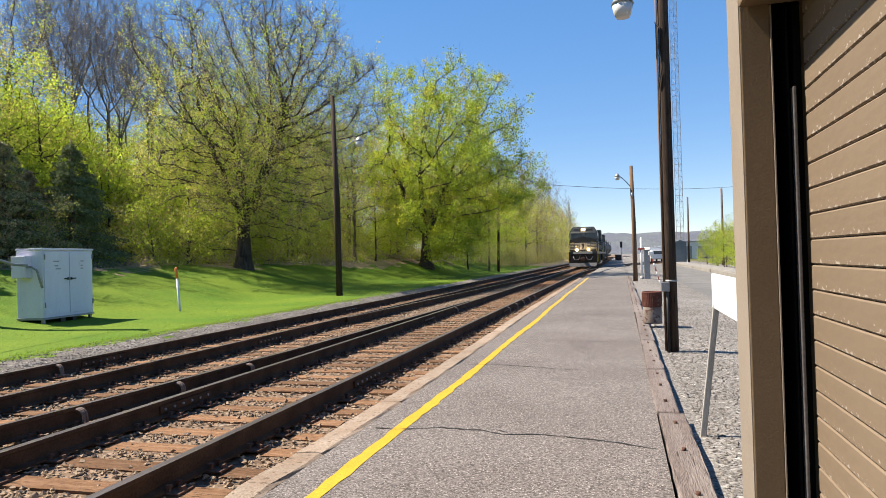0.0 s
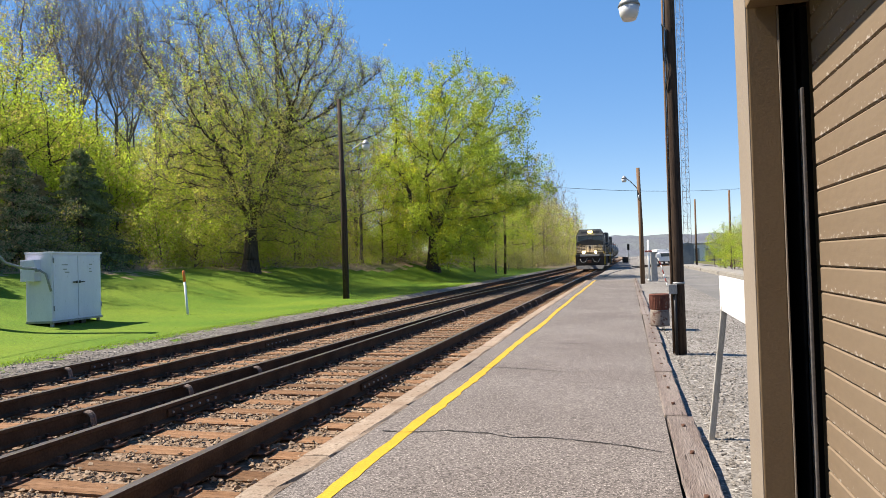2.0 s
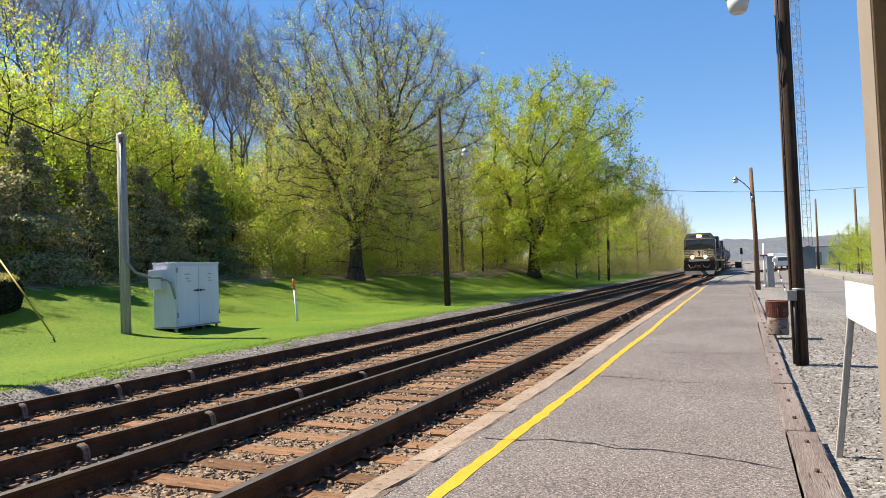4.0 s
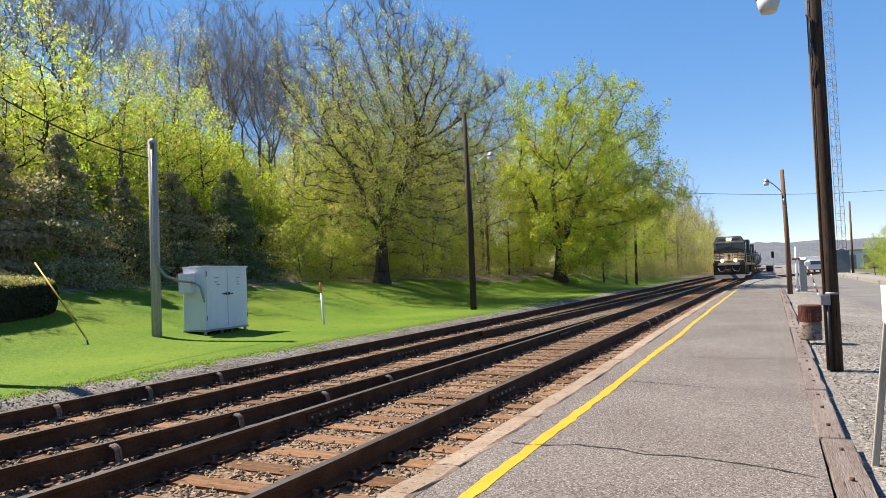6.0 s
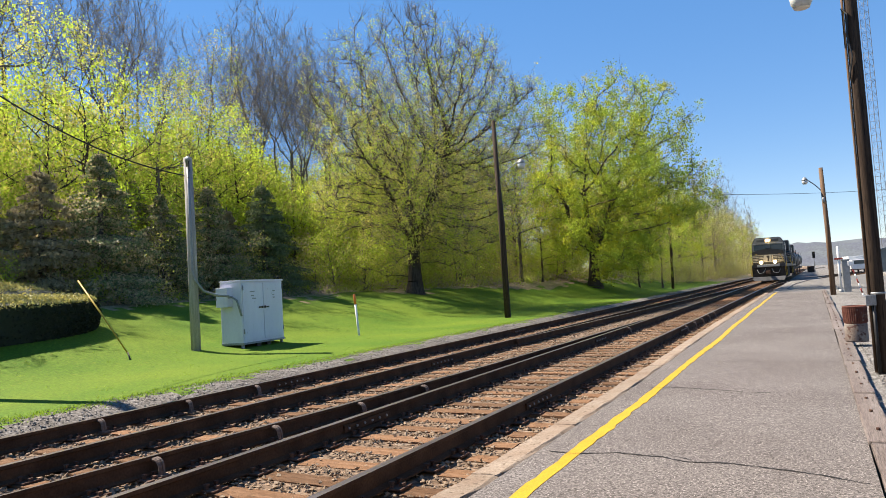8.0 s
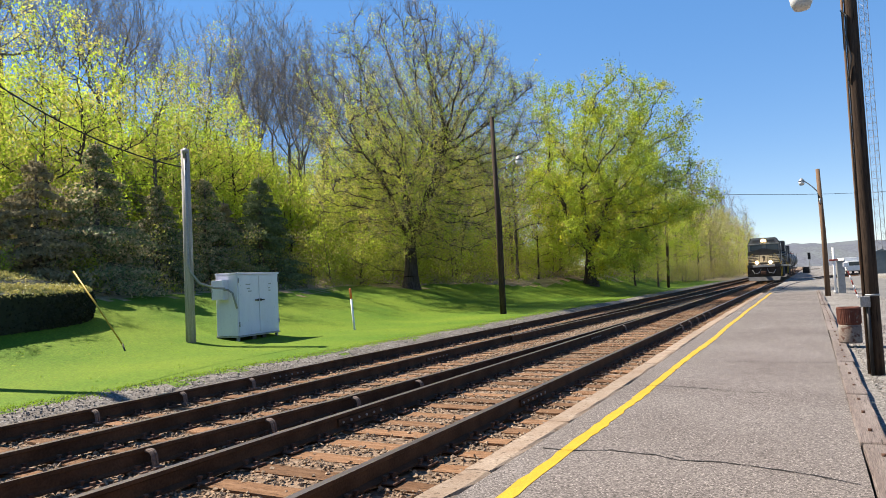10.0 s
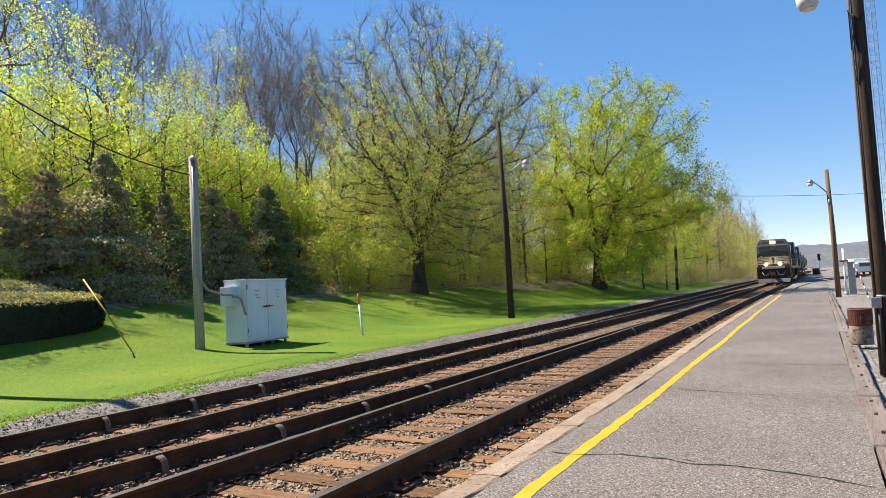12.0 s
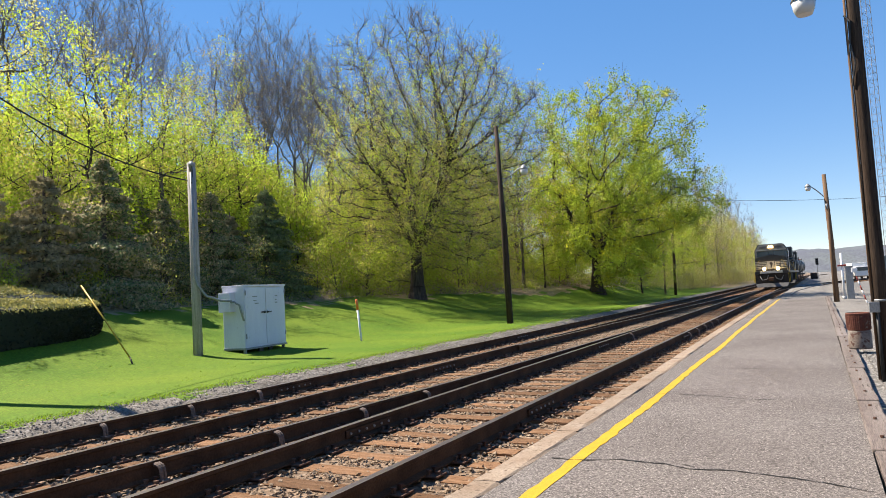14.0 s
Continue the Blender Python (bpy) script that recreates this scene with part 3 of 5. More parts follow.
siding = tagged(thing("siding_track", (0, 0, 0), "rusty siding curving away across the gravel", "railway track"), kind="structure")
for off in (0.0, 1.5):
    rail(siding, lambda y, off=off: R1 + 0.08 + off + 0.0020 * max(0.0, y - 50) ** 2, 50.0, 118.0)
for k in range(60):
    y = 60 + k * 0.9
    t = new("tie", TIES[k % 5])
    t.parent = siding
    t.matrix_basis = pose(R1 + 0.85 + 0.0020 * (y - 50) ** 2, y, RAIL_Z - 0.215, 0, 0, -math.degrees(math.atan(0.004 * (y - 50))))


def joint_bar(parent, x, y):
    """A bolted splice bar on the web of a rail, with bright bolt heads."""
    bar = part("joint_bar", box(B(), (x + 0.012, y - 0.45, RAIL_Z - 0.135), (x + 0.034, y + 0.45, RAIL_Z - 0.055), 0.006), M_RAIL, parent)
    for k in range(6):
        part("bolt", tube(B(), ((x + 0.03, y - 0.38 + k * 0.152, RAIL_Z - 0.095), (x + 0.05, y - 0.38 + k * 0.152, RAIL_Z - 0.095)), 0.014, 8), M_GALV, bar)


for parent, x, ys in ((track_a, R2, (6.6, 16.5)), (track_a, R1, (8.2, 19.0)), (track_b, R5, (9.4, 20.0)), (track_b, R4, (12.2, 24.0))):
    for y in ys:
        joint_bar(parent, x, y)


def stones(name, n, where, size, mat, label, seed):
    """Loose angular stones scattered in one mesh."""
    rng = np.random.default_rng(seed)
    c = where(rng, n)
    n = len(c)
    base = np.array([(1, 0, 0), (-1, 0, 0), (0, 1, 0), (0, -1, 0), (0, 0, 1), (0, 0, -1)], float)
    tri = np.array([(0, 2, 4), (2, 1, 4), (1, 3, 4), (3, 0, 4), (2, 0, 5), (1, 2, 5), (3, 1, 5), (0, 3, 5)])
    r = rng.uniform(size[0], size[1], (n, 1, 1))
    v = base[None] + rng.normal(0, 0.28, (n, 6, 3))
    a0 = rng.uniform(0, math.tau, n)
    ca, sa = np.cos(a0)[:, None], np.sin(a0)[:, None]
    v = np.stack([v[..., 0] * ca - v[..., 1] * sa, v[..., 0] * sa + v[..., 1] * ca, v[..., 2] * 0.7], -1) * r + c[:, None]
    f = tri[None] + 6 * np.arange(n)[:, None, None]
    ob = new(name, mesh_of(name, v.reshape(-1, 3), f.reshape(-1, 3), mat))
    return tagged(ob, label, "gravel", kind="stuff")


def in_bed(rng, n):
    y = 2 + 32 * rng.random(3 * n) ** 1.6
    x = rng.uniform(-9.2, -2.45, 3 * n)
    near = np.where(x > -5.2, np.abs(y[:, None] - TIE_ROWS[1][None, :90]).min(1), np.abs(y[:, None] - TIE_ROWS[2][None, :90]).min(1))
    free = (near > 0.125) | (np.abs(x + 5.75) < 0.4) | (rng.random(3 * n) < 0.06)
    x, y = x[free][:n], y[free][:n]
    return np.stack([x, y, rng.uniform(-0.175, -0.145, len(x))], 1)


def on_shoulder(rng, n):
    y = 3 + 32 * rng.random(n) ** 1.3
    x = rng.uniform(-9.9, -8.5, n)
    return np.stack([x, y, ground_z(x, y) + 0.005], 1)


def on_lot(rng, n):
    y = 4 + 16 * rng.random(n) ** 1.4
    x = 0.62 + 4.5 * rng.random(n) ** 1.5
    return np.stack([x, y, ground_z(x, y) + 0.002], 1)


stones("ballast", 24000, in_bed, (0.012, 0.027), M_BALLAST, "loose brown ballast stones between the ties", 11)
stones("shoulder_stones", 9000, on_shoulder, (0.007, 0.019), M_BALLAST_GREY, "loose grey stones along the lawn", 12)
stones("lot_stones", 9000, on_lot, (0.008, 0.022), M_BALLAST_GREY, "fine grey gravel beside the platform", 13)


# ---- the building with the roll door ----
def build_depot():
    d = thing("depot_building", (0, 0, 0), "brown stucco building corner with a plank-faced door", "building")
    part("pier", box(B(), (0.645, 3.88, -0.4), (0.790, 4.25, 4.6), 0.006), M_STUCCO, d)
    part("corner_trim", box(B(), (0.639, 3.884, -0.4), (0.649, 4.254, 4.6), 0.002), M_STUCCO_EDGE, d, "lighter tan trim face")
    part("end_wall", box(B(), (0.95, 3.95, -0.4), (7.0, 4.245, 4.6)), M_STUCCO, d)
    # black sheet closing the slot: the recess's shade put in as colour
    part("recess_shade", box(B(), (0.785, 4.20, -0.4), (0.949, 4.24, 4.6)), M_BLACK, d, "black sheet at the back of the door recess, standing in for its shade")
    part("lintel", box(B(), (0.640, -6.0, 2.73), (1.30, 3.878, 4.6), 0.012), M_STUCCO, d)
    part("roof", box(B(), (0.5, -6.2, 4.6), (7.2, 4.4, 4.8), 0.01), M_DARKMETAL, d)
    part("back_wall", box(B(), (6.8, -6.0, -0.4), (7.0, 3.95, 4.6)), M_STUCCO, d)
    part("side_wall", box(B(), (0.645, -6.2, -0.4), (7.0, -6.0, 4.6)), M_STUCCO, d)
    part("edge_bead", box(B(), (0.791, 3.872, -0.4), (0.799, 3.90, 2.73), 0.002), M_STUCCO_EDGE, d)
    part("seal", box(B(), (0.872, 3.93, -0.4), (0.886, 4.19, 2.73), 0.004), M_BLACK, d, "black rubber seal")
    part("guide_rail", box(B(), (0.887, 3.86, -0.4), (0.902, 3.92, 2.29), 0.004), M_GUIDE, d, "grey steel guide rail")
    # black block in the gap beside the door, painting its shade too
    part("gap_shade", box(B(), (0.912, 3.93, -0.4), (0.945, 4.19, 2.73)), M_BLACK, d)
    door = part("door", box(B(), (0.985, -5.9, -0.4), (1.03, 3.94, 2.73)), M_BLACK, d, "plank-faced door in flaking brown paint")
    bm = prism(B(), ((0.945, 0.007), (0.952, 0.0), (0.99, 0.0), (0.99, 0.1245), (0.952, 0.1245), (0.945, 0.1175)), 1, -5.9, 3.868)
    me = bpy.data.meshes.new("plank")
    bm.to_mesh(me)
    bm.free()
    me.materials.append(M_PLANK)
    for k in range(24):
        p = new("plank", me)
        p.parent = door
        p.matrix_basis = pose(0, 0, 2.1415 + 0.1294 * (4 - k) + 0.002)

build_depot()


# ---- poles and lamps ----
def lamp_head(parent, at, size, tip):
    """A hooded lamp with a glass bowl below, hung at a point."""
    x, y, z = at
    bm = B()
    tube(bm, ((x, y, z + size * 0.55), (x, y, z + size * 0.42), (x, y, z + size * 0.2), (x, y, z)), [size * 0.14, size * 0.24, size * 0.42, size * 0.5], 14)
    head = part("lamp_head", bm, M_GALV, parent)
    bm = B()
    tube(bm, ((x, y, z), (x, y, z - size * 0.35), (x, y, z - size * 0.6)), [size * 0.47, size * 0.42, size * 0.30], 14)
    part("bowl", bm, M_LAMPGLASS, head, "frosted glass bowl")


def curve_arm(bm, a0, b0, lift, r):
    a0, b0 = Vector(a0), Vector(b0)
    pts = []
    for k in range(9):
        s = k / 8
        p = a0.lerp(b0, s)
        p.z += lift * math.sin(s * math.pi * 0.5) * (1 - 0.25 * s)
        pts.append(p)
    return tube(bm, pts, r, 8)


def platform_pole():
    t = thing("lamp_pole", (0.716, 10.85, -0.06), "dark creosoted wooden pole with a hooded lamp and conduit", "lamp pole")
    part("pole", tube(B(), ((0, 0, -0.6), (0, 0, 2), (0.01, 0, 5), (0.02, 0, 8.4)), [0.090, 0.086, 0.080, 0.074], 14), M_POLE, t)
    part("conduit", tube(B(), ((-0.100, -0.03, 0.02), (-0.098, -0.03, 3), (-0.086, -0.03, 6.2)), 0.016, 8), M_POLE_TAN, t, "tan conduit pipe")
    part("conduit", tube(B(), ((-0.06, -0.105, 0.0), (-0.06, -0.105, 1.0)), 0.022, 8), M_DARKMETAL, t)
    part("junction_box", box(B(), (-0.15, -0.16, 0.92), (-0.03, -0.085, 1.06), 0.006), M_GALV, t, "galvanised junction box")
    part("strap", tube(B(), ((0, 0, 1.06), (0, 0, 1.09)), 0.094, 14), M_GALV, t)
    part("cable", tube(B(), ((-0.11, -0.04, 5.0), (-0.05, -0.09, 4.9), (-0.07, -0.09, 4.6), (-0.03, -0.10, 4.3), (-0.09, -0.06, 4.0)), 0.012, 6), M_DARKMETAL, t)
    part("arm", curve_arm(B(), (-0.05, 0, 5.5), (-0.56, -0.02, 5.6), 0.2, 0.02), M_GALV, t)
    lamp_head(t, (-0.575, -0.02, 5.34), 0.34, 0)


def far_platform_pole():
    t = thing("lamp_pole", (0.71, 37.8, -0.08), "tan wooden lamp pole at the platform's far end", "lamp pole")
    part("pole", tube(B(), ((0, 0, -0.4), (0, 0, 3), (-0.055, 0, 6.2)), [0.125, 0.11, 0.09], 12), M_POLE_TAN, t)
    part("arm", curve_arm(B(), (-0.05, 0, 5.0), (-0.75, 0, 5.5), 0.30, 0.025), M_GALV, t)
    lamp_head(t, (-0.78, 0, 5.66), 0.30, 0)
    part("insulator", tube(B(), ((-0.05, -0.10, 4.5), (-0.05, -0.10, 4.75)), 0.05, 8), M_GALV, t)


def lawn_lamp():
    t = thing("lamp_pole", (-11.55, 26.7, 0.0), "dark wooden pole on the lawn with a curved lamp arm", "lamp pole")
    part("pole", tube(B(), ((0, 0, -0.4), (-0.01, 0, 4), (-0.07, 0, 8.47)), [0.125, 0.11, 0.085], 12), M_POLE, t)
    part("arm", curve_arm(B(), (-0.05, 0, 5.85), (1.05, -0.1, 6.35), 0.27, 0.025), M_GALV, t)
    lamp_head(t, (1.13, -0.1, 6.42), 0.36, 0)
    part("cable", tube(B(), ((0.12, 0.05, 0.0), (0.11, 0.05, 4), (0.02, 0.05, 6.2)), 0.02, 6), M_DARKMETAL, t)


def far_lawn_pole():
    t = thing("utility_pole", (-11.2, 63.3, 0.15), "thin dark utility pole with a short crossarm near the trees", "utility pole")
    part("pole", tube(B(), ((0, 0, -0.4), (0.12, 0, 4), (0.28, 0, 8.9)), [0.13, 0.12, 0.09], 10), M_POLE, t)
    part("crossarm", box(B(), (-0.7, -0.06, 8.55), (0.4, 0.06, 8.67), 0.01), M_POLE, t)


def service_pole():
    t = thing("service_pole", (-15.12, 13.3, 0.12), "pale grey wooden service pole with conduit running down", "utility pole")
    part("pole", tube(B(), ((0, 0, -0.5), (-0.01, 0, 3), (-0.03, 0, 5.38)), [0.135, 0.125, 0.115], 14), M_POLE_GREY, t)
    bm = tube(B(), ((0.10, -0.13, 5.15), (0.12, -0.13, 3.5), (0.13, -0.14, 2.2), (0.16, -0.10, 1.95), (0.28, 0.1, 1.62), (0.45, 0.45, 1.48), (0.55, 0.75, 1.45)), 0.035, 8)
    part("conduit", bm, M_GALV, t, "grey conduit bending to the cabinet")
    part("weatherhead", tube(B(), ((0.10, -0.13, 5.10), (0.12, -0.16, 5.26), (0.20, -0.20, 5.30), (0.26, -0.22, 5.22)), [0.05, 0.07, 0.07, 0.05], 8), M_GALV, t)
    part("drip_loop", tube(B(), ((0.25, -0.22, 5.22), (0.28, -0.24, 4.95), (0.2, -0.2, 4.75), (0.10, -0.14, 4.8)), 0.014, 6), M_DARKMETAL, t)


def roadside_pole():
    t = thing("utility_pole", (-15.5, 6.4, 0.1), "tall wooden utility pole at the lawn's edge", "utility pole")
    part("pole", tube(B(), ((0, 0, -0.5), (0, 0, 4), (0, 0, 9.6)), [0.15, 0.14, 0.12], 12), M_POLE, t)


roadside_pole()
platform_pole()
far_platform_pole()
lawn_lamp()
far_lawn_pole()
service_pole()


def wire(name, a0, b0, sag, r, label, kinks=24):
    a0, b0 = Vector(a0), Vector(b0)
    pts = []
    for k in range(kinks + 1):
        s = k / kinks
        p = a0.lerp(b0, s)
        p.z -= sag * 4 * s * (1 - s)
        pts.append(p)
    tagged(part(name, tube(B(), pts, r, 6), M_DARKMETAL), label, "cable")


wire("service_cable", (-15.2, 13.25, 5.0), (-15.49, 6.4, 7.41), 0.543, 0.018, "black overhead cable sagging from the service pole")
wire("overhead_cable", (-11.0, 63.3, 8.6), (24.0, 118, 12.0), 0.9, 0.022, "thin overhead cable crossing the line")


# ---- signal cabinet on the lawn ----
def signal_cabinet():
    t = thing("signal_cabinet", (-14.93, 15.33, 0.03), "silver-grey steel signal cabinet on short legs in the grass", "cabinet", rz=6.0)
    x0, x1, y0, y1 = -0.38, 0.38, -0.97, 0.97
    part("body", box(B(), (x0, y0, 0.17), (x1, y1, 1.93), 0.012), M_CABINET, t)
    part("roof", box(B(), (x0 - 0.015, y0 - 0.015, 1.93), (x1 + 0.035, y1 + 0.015, 1.98), 0.008), M_CABINET, t)
    for k, (a0, b0) in enumerate(((y0 + 0.04, -0.01), (0.01, y1 - 0.04))):
        d = part("door", box(B(), (x1 + 0.002, a0, 0.24), (x1 + 0.022, b0, 1.88), 0.006), M_CABINET, t)
        s = 1 if k else -1
        bm = box(B(), (x1 + 0.022, s * 0.06 - 0.03, 1.13), (x1 + 0.04, s * 0.06 + 0.03, 1.2), 0.004)
        box(bm, (x1 + 0.04, s * 0.06 - 0.02, 1.15), (x1 + 0.055, s * 0.06 + s * 0.17, 1.18), 0.004)
        part("handle", bm, M_DARKMETAL, d, "dark door handle")
        for z in (0.5, 1.75):
            part("hinge", tube(B(), ((x1 + 0.03, (a0 if k == 0 else b0), z - 0.07), (x1 + 0.03, (a0 if k == 0 else b0), z + 0.07)), 0.018, 8), M_GALV, d)
        for j, (w, z) in enumerate(((0.22, 1.62), (0.14, 1.50), (0.18, 1.42))):
            part("notice_bar", box(B(), (x1 + 0.0225, -0.62 + j * 0.05 if k == 0 else 0.45, z), (x1 + 0.0245, -0.62 + j * 0.05 + w if k == 0 else 0.45 + w * 0.6, z + 0.03)), M_GALV, d)
    for x in (x0 + 0.06, x1 - 0.06):
        for y in (y0 + 0.06, -0.22, 0.25, y1 - 0.06):
            w = 0.09 if abs(y) < 0.5 else 0.035
            part("leg", box(B(), (x - 0.035, y - w, -0.12), (x + 0.035, y + w, 0.17), 0.004), M_DARKMETAL if abs(y) < 0.5 else M_GALV, t)
    part("base_rail", box(B(), (x0 - 0.012, y0 - 0.012, 0.12), (x1 + 0.03, y1 + 0.012, 0.175), 0.006), M_GALV, t)
    part("meter_box", box(B(), (x0 + 0.05, y0 - 0.24, 1.22), (x0 + 0.45, y0 - 0.002, 1.78), 0.01), M_CABINET, t)
    part("conduit", tube(B(), ((x0 + 0.4, y0 - 0.20, 1.50), (x1 - 0.2, y0 - 0.16, 1.50), (x1 - 0.08, y0 - 0.10, 1.4), (x1 + 0.02, y0 - 0.05, 0.95)), 0.03, 8), M_GALV, t)


signal_cabinet()


def marker_stake():
    t = thing("marker_stake", (-13.66, 18.9, 0.0), "white plastic marker stake with an orange top in the lawn", "marker")
    part("post", tube(B(), ((0.03, 0, -0.2), (-0.01, 0, 0.3), (-0.075, 0, 1.06)), 0.040, 10), M_WHITE, t)
    part("cap", tube(B(), ((-0.075, 0, 1.05), (-0.105, 0, 1.38), (-0.108, 0, 1.41)), [0.044, 0.044, 0.02], 10), M_ORANGE, t, "orange reflective cap")


def guy_marker():
    t = thing("guy_wire", (-15.05, 11.2, 0.14), "slanted guy wire in a bright yellow plastic guard", "guy wire")
    part("guard", tube(B(), ((-0.08, 0, 0.12), (-0.9, -0.09, 1.1), (-1.70, -0.2, 2.05)), 0.021, 8), M_SAFETY, t)
    part("anchor", tube(B(), ((0.02, 0, -0.1), (-0.10, 0, 0.16)), 0.02, 8), M_DARKMETAL, t)


marker_stake()
guy_marker()


# ---- things along the lot ----
def litter_bin():
    t = thing("litter_bin", (0.575, 14.4, 0.02), "rusty red drum litter bin with a scuffed lower half", "bin")
    r = 0.185
    part("base", tube(B(), ((0, 0, 0), (0, 0, 0.03), (0, 0, 0.31), (0, 0, 0.33)), [r * 0.97, r, r, r * 0.96], 20), M_CANLOW, t, "scuffed grey and rust lower drum")
    bm = B()
    tube(bm, ((0, 0, 0.33), (0, 0, 0.35), (0, 0, 0.60)), [r * 0.96, r, r * 1.02], 20, caps=False)
    part("basket", bm, M_REDRUST, t, "red rusted mesh basket")
    bm = B()
    for k in range(36):
        a0 = k * math.tau / 36
        tube(bm, ((r * 1.03 * math.cos(a0), r * 1.03 * math.sin(a0), 0.35), (r * 1.05 * math.cos(a0), r * 1.05 * math.sin(a0), 0.61)), 0.0035, 4)
    part("wires", bm, M_REDRUST, t)
    bm = B()
    n = 24
    for z, rr in ((0.60, r * 1.02), (0.63, r * 1.08), (0.645, r * 1.02), (0.61, r * 0.94)):
        for k in range(n):
            bm.verts.new((rr * math.cos(k * math.tau / n), rr * math.sin(k * math.tau / n), z))
    bm.verts.ensure_lookup_table()
    for s in range(4):
        for k in range(n):
            bm.faces.new([bm.verts[i] for i in (s * n + k, s * n + (k + 1) % n, ((s + 1) % 4) * n + (k + 1) % n, ((s + 1) % 4) * n + k)])
    bmesh.ops.recalc_face_normals(bm, faces=bm.faces[:])
    part("rim", bm, M_REDRUST, t)


def name_board():
    t = thing("sign_board", (0.605, 5.97, -0.09), "plain white sign board on a leaning whitewashed post", "sign")
    part("post", box(B(), (-0.024, -0.02, -0.3), (0.024, 0.02, 1.34), 0.006, Matrix(((1, 0, 0.125, 0), (0, 1, 0, 0), (0, 0, 1, 0), (0, 0, 0, 1)))), M_POST, t)
    part("board", box(B(), (0.115, -1.60, 1.07), (0.142, 0.08, 1.352), 0.006), M_WHITE, t)
    part("rear_post", box(B(), (0.145, -1.55, -0.3), (0.19, -1.51, 1.33), 0.006), M_POST, t)


def crossing_gate():
    t = thing("equipment_cabinet", (1.42, 41.7, -0.12), "grey steel equipment cabinet beside a white mast", "cabinet")
    part("body", box(B(), (-0.14, -0.2, -0.1), (0.20, 0.3, 1.70), 0.02), M_GALV, t)
    part("roof", box(B(), (-0.17, -0.23, 1.70), (0.23, 0.33, 1.75), 0.02), M_GALV, t)
    m = thing("signal_mast", (1.14, 41.2, -0.12), "thin white mast with a small red crossing light", "mast")
    part("mast", tube(B(), ((0, 0, -0.1), (0, 0, 2.45)), [0.065, 0.055], 10), M_WHITE, m)
    part("base", tube(B(), ((0, 0, -0.05), (0, 0, 0.2)), 0.12, 10), M_GALV, m)
    part("lamp_bar", box(B(), (-0.2, -0.09, 1.75), (0.2, -0.02, 1.84), 0.01), M_RED, m)
    g = thing("gate_arm", (1.85, 35.6, -0.15), "leaning red and white striped gate arm", "barrier")
    d = Vector((-0.40, 0, 1.50))
    for k in range(7):
        a0, b0 = d * (k / 7), d * ((k + 1) / 7)
        part("band", tube(B(), (a0, b0), 0.03, 8), M_RED if k in (1, 3, 5) else M_WHITE, g)
    part("counterweight", box(B(), (-0.52, -0.1, 1.45), (-0.28, 0.1, 1.66), 0.03), M_WHITE, g)


def lattice_tower():
    t = thing("radio_tower", (12.1, 150, -0.3), "tall slender grey lattice radio mast", "tower")
    rad, h = 0.85, 85.0
    legs = [Vector((rad * math.cos(a0), rad * math.sin(a0), 0)) for a0 in (0.5, 0.5 + math.tau / 3, 0.5 + 2 * math.tau / 3)]
    for p in legs:
        part("leg", tube(B(), (p, p + Vector((0, 0, h))), 0.05, 6), M_MAST, t)
    bm = B()
    z, k = 0.5, 0
    while z < h - 1.4:
        for i in range(3):
            a0, b0 = legs[i] + Vector((0, 0, z)), legs[(i + 1) % 3] + Vector((0, 0, z))
            up = Vector((0, 0, 1.3))
            tube(bm, (a0, b0), 0.022, 4, False)
            tube(bm, ((a0, b0 + up) if k % 2 else (b0, a0 + up)), 0.022, 4, False)
        z += 1.3
        k += 1
    part("bracing", bm, M_MAST, t)


